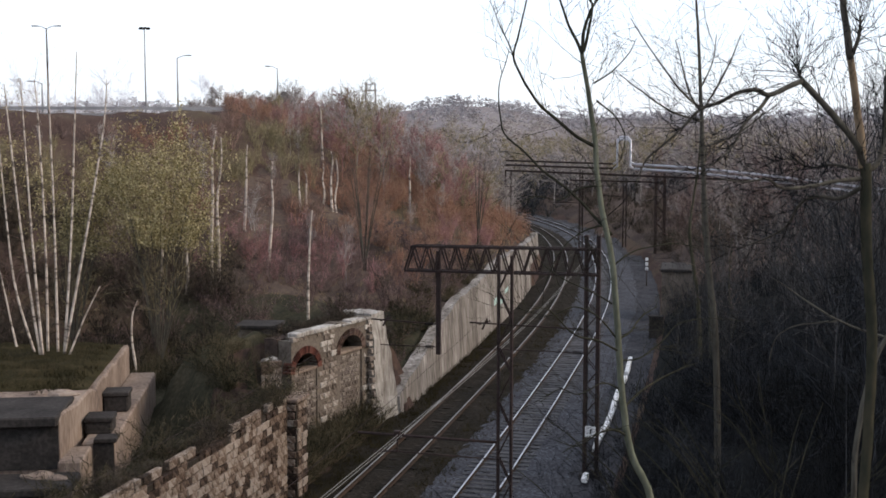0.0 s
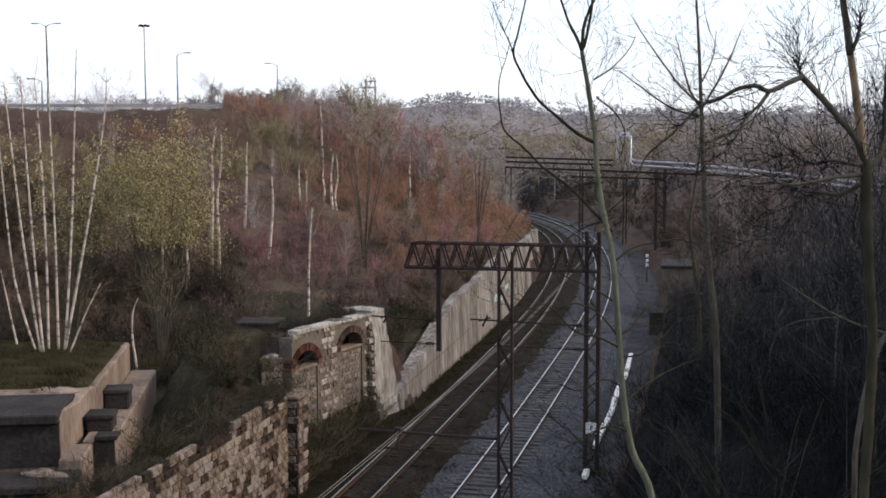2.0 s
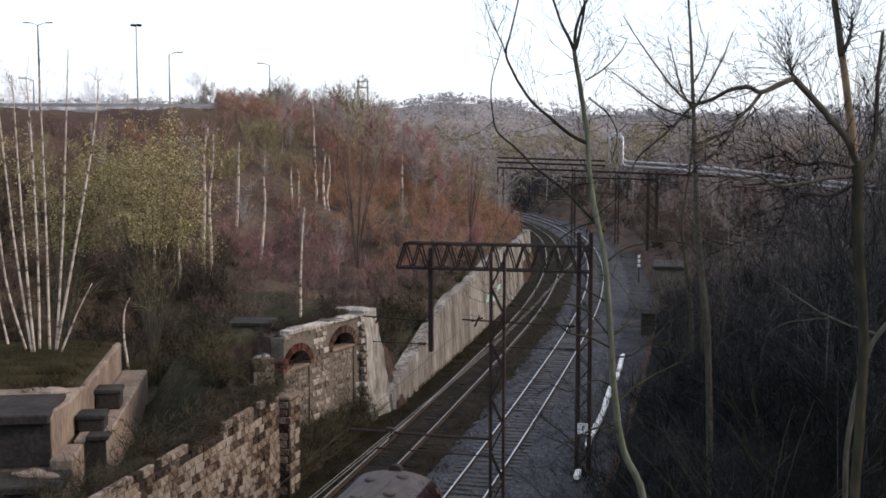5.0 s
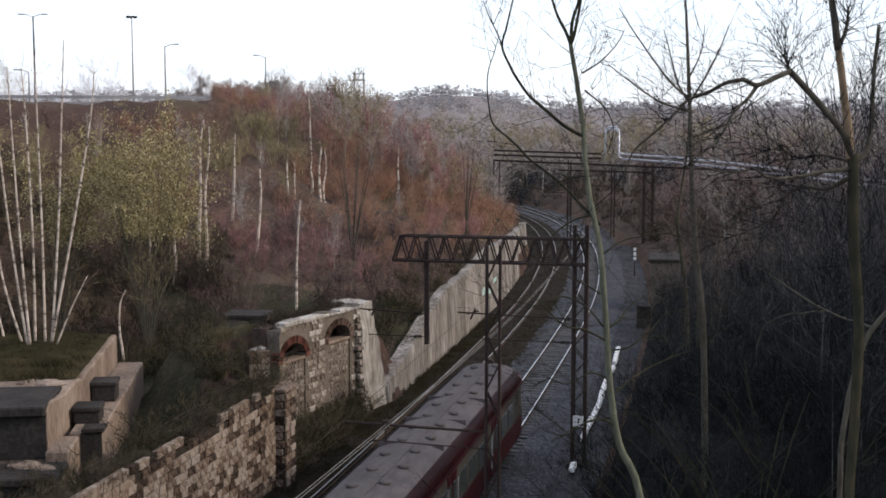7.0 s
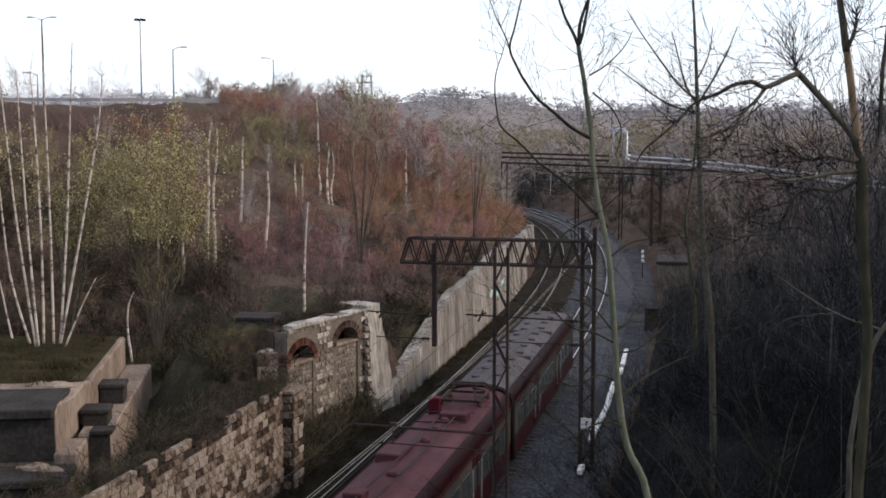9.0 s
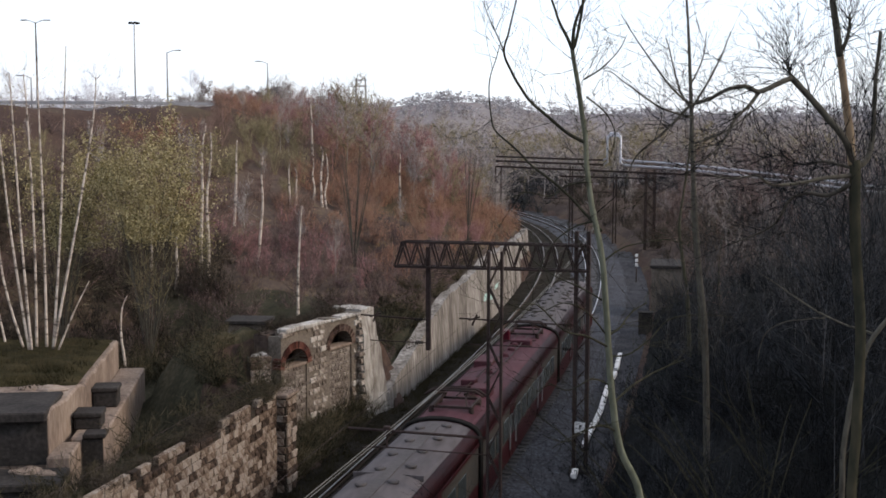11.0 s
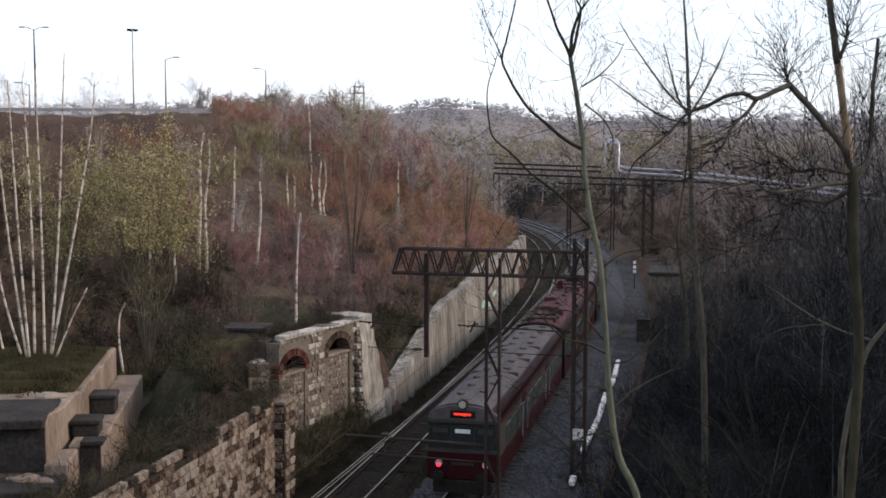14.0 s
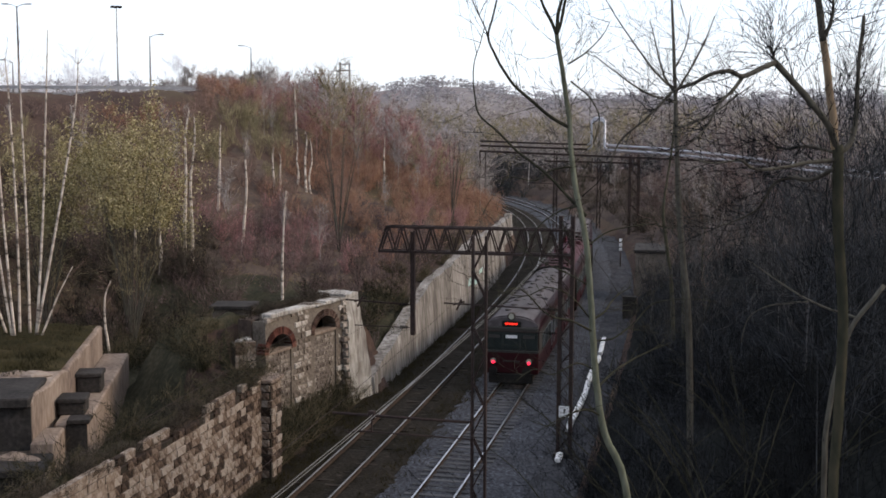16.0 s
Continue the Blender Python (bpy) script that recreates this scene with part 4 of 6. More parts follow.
street_lamp(-55.6, 171, 16.2, 12.8, "twin", "dark double-armed street lamp on the embankment road")
street_lamp(-56.6, 171.5, 16.2, 5.2, "left", "shorter street lamp behind the guard rail")
street_lamp(-53.0, 216, 15.5, 17.4, "crown", "tall mast with a crown of floodlights")
street_lamp(-39.0, 178, 16.0, 9.4, "single", "single-armed street lamp by the road")
street_lamp(-27.5, 200, 16.5, 8.6, "left", "slim street lamp rising out of the bushes")


def build_tower():
    t = thing("lookout_tower", "small pale lattice tower on the wooded ridge", "tower", pose(-15.4, 250, 18.3))
    for x in (-0.9, 0.9):
        for y in (-0.9, 0.9):
            bm = bmesh.new()
            bar(bm, (x * 1.25, y * 1.25, 0), (x, y, 6.6), 0.16)
            part("leg", bm, M_GALV, t)
    bm = bmesh.new()
    box(bm, -1.3, 1.3, -1.3, 1.3, 4.9, 5.1)
    box(bm, -1.3, 1.3, -1.3, 1.3, 6.2, 6.3)
    part("platform", bm, M_GALV, t)
    bm = bmesh.new()
    for z in (1.2, 3.0):
        bar(bm, (-1.1, -1.1, z), (1.1, -1.1, z + 1.7), 0.09)
        bar(bm, (1.1, -1.1, z), (-1.1, -1.1, z + 1.7), 0.09)
    part("bracing", bm, M_GALV, t)


build_tower()


# ---- plants ----
def leaf_mesh(name, places, size, mat, rng):
    """Small folded leaves at places: two triangles each."""
    n = len(places)
    a = rng.normal(0, 1, (n, 3))
    a /= np.linalg.norm(a, axis=1)[:, None]
    b = np.cross(a, rng.normal(0, 1, (n, 3)))
    b /= np.maximum(np.linalg.norm(b, axis=1), 1e-6)[:, None]
    c = np.cross(a, b)
    s = size * rng.uniform(0.6, 1.3, (n, 1))
    v = np.stack([places - a * s, places + b * s * 0.5 + c * s * 0.15, places + a * s, places - b * s * 0.5 + c * s * 0.15], 1).reshape(-1, 3)
    i = np.arange(n)[:, None] * 4
    me = bpy.data.meshes.new(name)
    me.from_pydata(v.tolist(), [], np.concatenate([np.concatenate([i, i + 1, i + 2], 1), np.concatenate([i, i + 2, i + 3], 1)]).tolist())
    me.materials.append(mat)
    return me


def limb(segs, p, d, length, r, rng, level, kids, wob=0.16, lift=0.05, pieces=3, spread=0.75, tip=0.25):
    """A wavering limb that carries thinner ones."""
    p, d = np.array(p, float), np.array(d, float)
    step = length / pieces
    for i in range(pieces):
        ra, rb = r * (1 - (1 - tip) * i / pieces), r * (1 - (1 - tip) * (i + 1) / pieces)
        q = p + d * step
        segs.append((*p, *q, ra, rb))
        if level > 0 and (i > 0 or level < 2):
            for k in range(kids if level > 1 else 1):
                side = rng.normal(0, 1, 3)
                side -= d * side.dot(d)
                side /= np.linalg.norm(side) + 1e-6
                nd = d * (1 - spread * 0.4) + side * spread * rng.uniform(0.6, 1.2) + np.array((0, 0, 0.2))
                nd /= np.linalg.norm(nd)
                limb(segs, p + d * step * rng.uniform(0.2, 1), nd, length * rng.uniform(0.35, 0.6), max(rb * 0.55, 0.004), rng, level - 1, kids, wob, lift, max(2, pieces - 1), spread)
        p = q
        d = d + rng.normal(0, wob, 3) + np.array((0, 0, lift))
        d /= np.linalg.norm(d)


def spots(rng, n, s0, s1, o0, o1):
    """Places on the ground within a stretch of the line's plan."""
    s, o = rng.uniform(s0, s1, n), rng.uniform(o0, o1, n)
    th, px, py = np.interp(s, S, TH), np.interp(s, S, PX), np.interp(s, S, PY)
    x, y = px + o * np.cos(th), py - o * np.sin(th)
    return np.stack([x, y, lay(x, y)], 1)


def clear_of_things(p):
    """Leaves the abutment, the hut and the arched wall free."""
    x, y = p[:, 0], p[:, 1]
    ab = (x > -22.5) & (x < -10.5) & (y > 36) & (y < 55.5)
    hut = (x > -11) & (x < -7.0) & (y > 55) & (y < 59.5)
    arch = (x > -8.5) & (x < -1) & (y > 53.5) & (y < 63)
    view = (np.abs(x - 0.02 * y) < 2.5 + 0.0 * y) & (y < 9)
    before_hut = (x > -0.178 * y) & (x < -0.128 * y) & (y > 50) & (y < 60)
    return p[~(ab | hut | arch | view | before_hut)]


def spike_mesh(name, segs, mat):
    """A mesh of fine three-sided spikes from rows of x0 y0 z0 x1 y1 z1 r0 r1, drawn out to a point."""
    a = np.asarray(segs, float)
    p0, p1, r = a[:, 0:3], a[:, 3:6], a[:, 6]
    d = p1 - p0
    d /= np.maximum(np.linalg.norm(d, axis=1), 1e-6)[:, None]
    ref = np.where(np.abs(d[:, 2:3]) > 0.9, [[1.0, 0, 0]], [[0, 0, 1.0]])
    u = np.cross(d, ref)
    u /= np.linalg.norm(u, axis=1)[:, None]
    v = np.cross(d, u)
    n = len(a)
    verts = np.empty((n, 4, 3))
    for k in range(3):
        verts[:, k] = p0 + (u * math.cos(2.0944 * k) + v * math.sin(2.0944 * k)) * r[:, None]
    verts[:, 3] = p1
    base = (np.arange(n) * 4)[:, None, None]
    tris = (base + np.array([[[0, 1, 3], [1, 2, 3], [2, 0, 3]]])).reshape(-1)
    me = bpy.data.meshes.new(name)
    me.vertices.add(n * 4)
    me.vertices.foreach_set("co", verts.reshape(-1))
    me.loops.add(n * 9)
    me.loops.foreach_set("vertex_index", tris.astype(np.int32))
    me.polygons.add(n * 3)
    me.polygons.foreach_set("loop_start", np.arange(n * 3, dtype=np.int32) * 3)
    me.polygons.foreach_set("use_smooth", np.ones(n * 3, bool))
    me.update(calc_edges=True)
    me.materials.append(mat)
    return me


def brush_template(seed, stems, twigs, lean, stem_r=0.016, twig_r=0.008, low=0.15, reach=0.3):
    """A bare bush one metre high: stems from the foot, fine twigs all over their upper parts."""
    rng = np.random.default_rng(seed)
    a, tilt = rng.uniform(0, 2 * math.pi, stems), lean * rng.uniform(0.1, 1, stems) ** 0.7
    tops = np.stack([np.cos(a) * tilt, np.sin(a) * tilt, rng.uniform(0.55, 0.95, stems) - 0.12 * tilt], 1)
    feet = rng.normal(0, 0.05, (stems, 3)) * (1, 1, 0) - (0, 0, 0.05)
    mids = feet + (tops - feet) * 0.5 + rng.normal(0, 0.04, (stems, 3)) + (0, 0, 0.05)
    rows = [np.concatenate([feet, mids + (tops - mids) * 0.4, np.full((stems, 1), stem_r), np.zeros((stems, 1))], 1), np.concatenate([mids, tops, np.full((stems, 1), stem_r * 0.6), np.zeros((stems, 1))], 1)]
    k, t = rng.integers(0, stems, twigs), rng.uniform(low, 1, (twigs, 1)) ** 0.7
    p = np.where(t < 0.5, feet[k] + (mids[k] - feet[k]) * t * 2, mids[k] + (tops[k] - mids[k]) * (t * 2 - 1)) + rng.normal(0, 0.05, (twigs, 3))
    d = (tops - feet)[k]
    d = d / np.linalg.norm(d, axis=1)[:, None] * 0.5 + rng.normal(0, 0.55, (twigs, 3)) + (0, 0, 0.25)
    d /= np.linalg.norm(d, axis=1)[:, None]
    ln = reach * rng.uniform(0.35, 1, (twigs, 1))
    rows.append(np.concatenate([p, p + d * ln, np.full((twigs, 1), twig_r), np.zeros((twigs, 1))], 1))
    return np.concatenate(rows)


def crown_template(seed, twigs, trunk_r=0.014, twig_r=0.006, width=0.3, low=0.2):
    """A bare tree one metre high: a trunk, limbs that rise from it and a crown of fine twigs."""
    rng = np.random.default_rng(seed)
    n = 12
    bend = rng.normal(0, 0.02, 2)
    rows = [np.array([[0, 0, -0.03, bend[0], bend[1], 0.6, trunk_r, 0], [bend[0] * 0.7, bend[1] * 0.7, 0.4, 0, 0, 1.0, trunk_r * 0.55, 0]])]
    z0, a = rng.uniform(low, 0.75, n), rng.uniform(0, 2 * math.pi, n)
    w = width * rng.uniform(0.4, 1, n) * (1.1 - 0.7 * z0)
    foot = np.stack([bend[0] * z0, bend[1] * z0, z0], 1)
    top = foot + np.stack([np.cos(a) * w, np.sin(a) * w, rng.uniform(0.12, 0.34, n)], 1)
    rows.append(np.concatenate([foot, top, np.full((n, 1), trunk_r * 0.5), np.zeros((n, 1))], 1))
    k, t = rng.integers(0, n, twigs), rng.uniform(0.15, 1.0, (twigs, 1))
    p = foot[k] + (top[k] - foot[k]) * t + rng.normal(0, 0.02, (twigs, 3))
    d = rng.normal(0, 0.5, (twigs, 3)) + (top - foot)[k] * 1.5 + (0, 0, 0.3)
    d /= np.linalg.norm(d, axis=1)[:, None]
    rows.append(np.concatenate([p, p + d * rng.uniform(0.06, 0.2, (twigs, 1)), np.full((twigs, 1), twig_r), np.zeros((twigs, 1))], 1))
    return np.concatenate(rows)


def grow(name, label, category, templates, places, heights, mat, rng, thick=1.0, wide=1.0):
    """One object of many bushes: templates turned, stretched to their heights and set on the ground; thick scales the twigs."""
    out = []
    pick = rng.integers(0, len(templates), len(places))
    for (x, y, z), h, k in zip(places, heights, pick):
        t = templates[k]
        a = rng.uniform(0, 2 * math.pi)
        c, s, w = math.cos(a), math.sin(a), h * wide * rng.uniform(0.8, 1.2)
        m = np.array(((c * w, -s * w, 0), (s * w, c * w, 0), (0, 0, h)))
        q = np.empty_like(t)
        q[:, 0:3] = t[:, 0:3] @ m.T + (x, y, z - 0.05)
        q[:, 3:6] = t[:, 3:6] @ m.T + (x, y, z - 0.05)
        q[:, 6:8] = t[:, 6:8] * thick * math.sqrt(h)
        out.append(q)
    return tagged(new(name, spike_mesh(name, np.concatenate(out), mat)), label, category, kind="stuff")


def on_ground(x, y):
    return np.stack([x, y, lay(x, y)], 1)


def thickets():
    rng = np.random.default_rng(11)
    U = rng.uniform
    bush = [brush_template(i, 12, 230, 0.42) for i in range(5)]
    broad = [brush_template(10 + i, 14, 240, 0.75, low=0.05) for i in range(4)]
    tangle = [brush_template(30 + i, 16, 300, 1.0, 0.012, 0.006, 0.05, 0.42) for i in range(4)]
    crown = [crown_template(60 + i, 230) for i in range(5)]
    slim = [crown_template(70 + i, 130, 0.009, 0.0045, 0.2, 0.3) for i in range(4)]
    wide = [crown_template(80 + i, 260, 0.012, 0.005, 0.42, 0.12) for i in range(4)]

    # scrub on the long slope, in drifts of russet, plum, grey-brown and olive
    p = spots(rng, 1050, 34, 158, -58, -9)
    p = clear_of_things(p)
    x, y, z = p.T
    h = U(1.3, 2.9, len(p)) * np.interp(y, (60, 90, 150), (0.8, 1.0, 1.35))
    crest = 14.06 + y * 0.0135
    far_left = x < -0.18 * y
    h = np.where(far_left, np.minimum(h, crest - z), h)
    drift = np.sin(x * 0.21 + 1.1) * np.cos(y * 0.11 + 0.4) + 0.6 * np.sin(x * 0.09 - y * 0.06)
    clearing = ((x + 12.5) / 5) ** 2 + ((y - 72) / 7) ** 2 < 1
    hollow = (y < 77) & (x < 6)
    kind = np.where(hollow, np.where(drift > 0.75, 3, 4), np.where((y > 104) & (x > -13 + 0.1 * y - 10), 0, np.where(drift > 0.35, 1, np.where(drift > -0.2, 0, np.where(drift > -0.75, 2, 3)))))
    keep = (h > 0.7) & ~(clearing & (U(0, 1, len(p)) < 0.9))
    for k, name, label, mat, thick in ((0, "russet_thicket", "russet-brown bare scrub covering the embankment slope", M_REDTWIG, 1.0), (1, "plum_thicket", "dull plum-brown bare scrub among the russet", M_PLUMTWIG, 1.0),
                                       (2, "brown_thicket", "grey-brown bare scrub on the slope", M_BROWNTWIG, 1.0), (3, "olive_thicket", "olive-brown budding scrub on the slope", M_OLIVETWIG, 1.0),
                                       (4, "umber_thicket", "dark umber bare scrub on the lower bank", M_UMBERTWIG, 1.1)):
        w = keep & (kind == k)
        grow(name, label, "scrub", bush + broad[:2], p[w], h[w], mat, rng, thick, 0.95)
    bx, by = U(-66, -25, 260), U(108, 166, 260)
    band = on_ground(bx, by)
    hb = np.minimum(U(1.0, 2.4, 260), 14.06 + by * 0.0135 - band[:, 2])
    tone = np.sin(bx * 0.3) + U(-0.8, 0.8, 260)
    for lo, hi, mat, say in ((-9, 0.3, M_REDTWIG, "russet scrub below the road"), (0.3, 9, M_OLIVETWIG, "olive-brown scrub below the road")):
        w = (hb > 0.25) & (tone >= lo) & (tone < hi)
        grow("roadside_thicket", say, "scrub", broad, band[w], hb[w], mat, rng, 1.1, 1.1)
    lower = clear_of_things(np.concatenate([spots(rng, 150, 8, 60, -45, -10), spots(rng, 80, 26, 66, -22, -8.2)]))
    grow("lower_thicket", "dim grey-brown bare scrub behind the walls", "scrub", broad, lower, U(1.2, 2.8, len(lower)), M_DIMTWIG, rng, 0.9, 0.9)
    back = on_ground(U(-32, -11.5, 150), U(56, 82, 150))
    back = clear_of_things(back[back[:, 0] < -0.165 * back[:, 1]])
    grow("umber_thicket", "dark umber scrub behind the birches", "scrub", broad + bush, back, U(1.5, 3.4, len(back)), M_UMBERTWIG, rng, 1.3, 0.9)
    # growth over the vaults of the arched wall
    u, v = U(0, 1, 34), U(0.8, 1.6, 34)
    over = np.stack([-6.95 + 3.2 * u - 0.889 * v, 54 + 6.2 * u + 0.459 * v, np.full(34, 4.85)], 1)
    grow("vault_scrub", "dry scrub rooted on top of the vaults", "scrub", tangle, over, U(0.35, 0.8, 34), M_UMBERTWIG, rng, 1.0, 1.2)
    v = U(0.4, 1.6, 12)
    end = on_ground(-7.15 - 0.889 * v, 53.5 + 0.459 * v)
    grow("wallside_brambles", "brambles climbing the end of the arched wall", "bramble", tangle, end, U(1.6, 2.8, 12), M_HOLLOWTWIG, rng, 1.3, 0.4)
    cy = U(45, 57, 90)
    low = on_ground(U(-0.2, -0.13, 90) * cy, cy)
    grow("wallside_brambles", "low green-brown brambles over the floor of the hollow", "bramble", tangle, low, U(0.45, 0.95, 90), M_HOLLOWTWIG, rng, 1.3, 1.4)
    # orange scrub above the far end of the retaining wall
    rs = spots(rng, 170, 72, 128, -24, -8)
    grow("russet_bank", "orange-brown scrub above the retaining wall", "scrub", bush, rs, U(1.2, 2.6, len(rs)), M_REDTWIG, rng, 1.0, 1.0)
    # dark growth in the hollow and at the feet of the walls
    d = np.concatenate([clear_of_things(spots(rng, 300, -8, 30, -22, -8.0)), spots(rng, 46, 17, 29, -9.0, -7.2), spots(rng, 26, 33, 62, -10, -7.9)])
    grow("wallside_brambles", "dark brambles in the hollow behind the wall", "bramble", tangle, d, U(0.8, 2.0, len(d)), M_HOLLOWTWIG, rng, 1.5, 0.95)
    e = spots(rng, 60, -8, 16, -8.0, -7.25)
    grow("wall_brambles", "dead brambles hanging over the top of the wall", "bramble", tangle, e, U(0.35, 0.85, len(e)), M_UMBERTWIG, rng, 1.0, 1.3)
    # trees of the slope and its crest
    g = np.concatenate([spots(rng, 40, 46, 120, -42, -13), spots(rng, 26, 96, 150, -30, -10)])
    lim = np.where(g[:, 0] < -0.18 * g[:, 1], 14.06 + g[:, 1] * 0.0135 - g[:, 2], 9)
    hg = np.minimum(U(3.5, 7, len(g)), lim)
    grow("slope_trees", "slim grey bare trees scattered over the slope", "trees", slim, g[hg > 1.5], hg[hg > 1.5], M_GREYTWIG, rng, 1.0)
    way, cy = U(-0.2, 0.035, 150), U(112, 158, 150)
    cy = np.where(way < -0.085, U(140, 160, 150), cy)
    c = on_ground(way * cy, cy)
    top = np.interp(way, (-0.2, -0.14, -0.08, -0.05, -0.03, -0.01, 0.02, 0.045), (16.2, 19.0, 19.4, 18.4, 16.2, 14.0, 12.2, 9.8))
    hc = (top - c[:, 2]) * U(0.7, 1.06, 150)
    ok = hc > 1.2
    mix = U(0, 1, 150)
    for lo, hi, mat, say in ((0, 0.3, M_OLIVETWIG, "olive budding trees crowning the hill"), (0.3, 0.75, M_PLUMTWIG, "brown bare trees crowning the hill"), (0.75, 1, M_GREYTWIG, "grey bare trees crowning the hill")):
        w = ok & (mix >= lo) & (mix < hi)
        grow("crest_trees", say, "trees", crown + wide, c[w], hc[w], mat, rng, 1.5, 1.1)
    # beyond the road
    way, cy = np.concatenate([U(-0.235, -0.12, 60), U(-0.16, -0.05, 40)]), np.concatenate([U(182, 225, 60), U(165, 210, 40)])
    k2 = np.stack([way * cy, cy, np.minimum(lay(way * cy, cy), 16.2)], 1)
    top = np.interp(way, (-0.235, -0.215, -0.19, -0.16, -0.12, -0.05), (18.0, 20.0, 22.0, 21.5, 21.5, 20.0))
    hk = (top - k2[:, 2]) * U(0.65, 1.05, 100)
    grow("crest_wood", "dusky brown bare trees behind the road", "wood", wide + crown, k2[hk > 1], hk[hk > 1], M_WOODTWIG, rng, 2.2, 1.0)
    # trees behind the road, whitened in colour for haze
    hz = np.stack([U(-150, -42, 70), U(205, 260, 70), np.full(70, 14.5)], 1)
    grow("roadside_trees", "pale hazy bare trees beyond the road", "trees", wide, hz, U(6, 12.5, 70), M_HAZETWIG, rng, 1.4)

    # near bank on the right, its shade put into the twig colours
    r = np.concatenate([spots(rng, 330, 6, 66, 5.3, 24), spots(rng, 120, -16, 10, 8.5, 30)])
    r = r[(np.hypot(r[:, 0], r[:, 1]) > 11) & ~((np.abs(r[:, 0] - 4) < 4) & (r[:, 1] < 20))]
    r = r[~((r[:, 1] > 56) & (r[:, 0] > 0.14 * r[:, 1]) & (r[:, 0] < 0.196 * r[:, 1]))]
    # paler twigs more often further off, so the painted shade deepens near by
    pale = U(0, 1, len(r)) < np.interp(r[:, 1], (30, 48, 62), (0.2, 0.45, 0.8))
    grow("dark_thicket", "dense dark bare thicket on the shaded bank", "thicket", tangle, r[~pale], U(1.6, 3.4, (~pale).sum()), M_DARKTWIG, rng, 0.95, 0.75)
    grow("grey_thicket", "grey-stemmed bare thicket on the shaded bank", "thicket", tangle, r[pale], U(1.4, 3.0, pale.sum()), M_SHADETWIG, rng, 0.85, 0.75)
    q = np.concatenate([spots(rng, 12, 8, 45, 13, 24), spots(rng, 16, 36, 62, 9, 30), spots(rng, 16, 14, 60, 15, 25), spots(rng, 14, 20, 44, 7, 14)])
    grow("bank_trees", "grey bare young trees crowding the bank", "trees", wide, q, U(6, 10, len(q)), M_LIGHTTWIG, rng, 0.7, 0.8)
    way, cy = U(0.31, 0.42, 8), U(23, 36, 8)
    q = on_ground(way * cy, cy)
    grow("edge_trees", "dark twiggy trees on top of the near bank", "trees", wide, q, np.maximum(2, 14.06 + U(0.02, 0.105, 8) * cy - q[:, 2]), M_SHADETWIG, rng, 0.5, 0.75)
    # wood behind the curve
    m = np.concatenate([spots(rng, 110, 58, 150, 9, 45), spots(rng, 110, 110, 250, 10, 100)])
    m = m[~((np.abs(m[:, 0] - 0.185 * m[:, 1]) < 0.052 * m[:, 1]) & (m[:, 1] < 138) & (U(0, 1, len(m)) < 0.85))]
    split = U(0, 1, len(m)) < 0.5
    grow("bare_wood", "grey-brown bare wood behind the curve", "wood", wide + crown, m[split], U(5, 10.5, split.sum()), M_DIMTWIG, rng, 1.0, 0.9)
    grow("bare_wood", "paler bare trees in the wood behind the curve", "wood", wide + crown, m[~split], U(4, 10, (~split).sum()), M_WOODTWIG, rng, 1.0, 0.9)
    n = np.concatenate([spots(rng, 80, 60, 150, 6.8, 34), spots(rng, 60, 92, 200, 6.0, 18), spots(rng, 40, 150, 240, 6, 50), spots(rng, 40, 150, 260, -40, -9)])
    n = n[~((n[:, 1] < 98) & (n[:, 0] > 0.14 * n[:, 1]) & (n[:, 0] < 0.2 * n[:, 1]))]
    grow("dark_undergrowth", "dark undergrowth below the pipeline", "undergrowth", broad, n, U(1.8, 4, len(n)), M_UMBERTWIG, rng, 1.2, 0.9)
    q = on_ground(U(4, 50, 90), U(215, 280, 90))
    grow("dark_undergrowth", "blackish scrub behind the far curve", "undergrowth", [t[::2] for t in broad], q, U(3.5, 7, 90), M_SHADETWIG, rng, 2.2, 0.9)
    q = on_ground(U(0, 60, 40), U(240, 330, 40))
    grow("yellow_willows", "yellowish budding willows behind the pipeline", "trees", wide, q, U(7, 12, 40), M_OLIVETWIG, rng, 1.6)
    lv = spots(rng, 26, 92, 126, -22, -8.6)
    grow("lineside_wood", "grey-brown bare trees above the far end of the wall", "wood", slim, lv, U(5, 8.5, len(lv)), M_GREYTWIG, rng, 1.1)
    # woods of the far valley: thicker twigs and haze-paled colours the further off
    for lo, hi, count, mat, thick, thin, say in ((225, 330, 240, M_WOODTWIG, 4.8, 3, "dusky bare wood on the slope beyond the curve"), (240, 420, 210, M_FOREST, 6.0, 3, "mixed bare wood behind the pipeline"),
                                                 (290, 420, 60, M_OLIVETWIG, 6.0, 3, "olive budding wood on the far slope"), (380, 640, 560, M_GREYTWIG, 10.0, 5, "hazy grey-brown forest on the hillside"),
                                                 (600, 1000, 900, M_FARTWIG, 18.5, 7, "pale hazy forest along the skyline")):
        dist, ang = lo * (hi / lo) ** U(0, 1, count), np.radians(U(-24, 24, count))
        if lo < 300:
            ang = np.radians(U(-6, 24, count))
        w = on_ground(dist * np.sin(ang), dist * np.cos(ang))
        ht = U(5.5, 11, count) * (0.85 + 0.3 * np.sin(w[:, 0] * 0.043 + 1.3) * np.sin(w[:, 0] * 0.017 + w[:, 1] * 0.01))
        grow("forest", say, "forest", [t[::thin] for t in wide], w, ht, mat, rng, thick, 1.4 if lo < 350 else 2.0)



thickets()


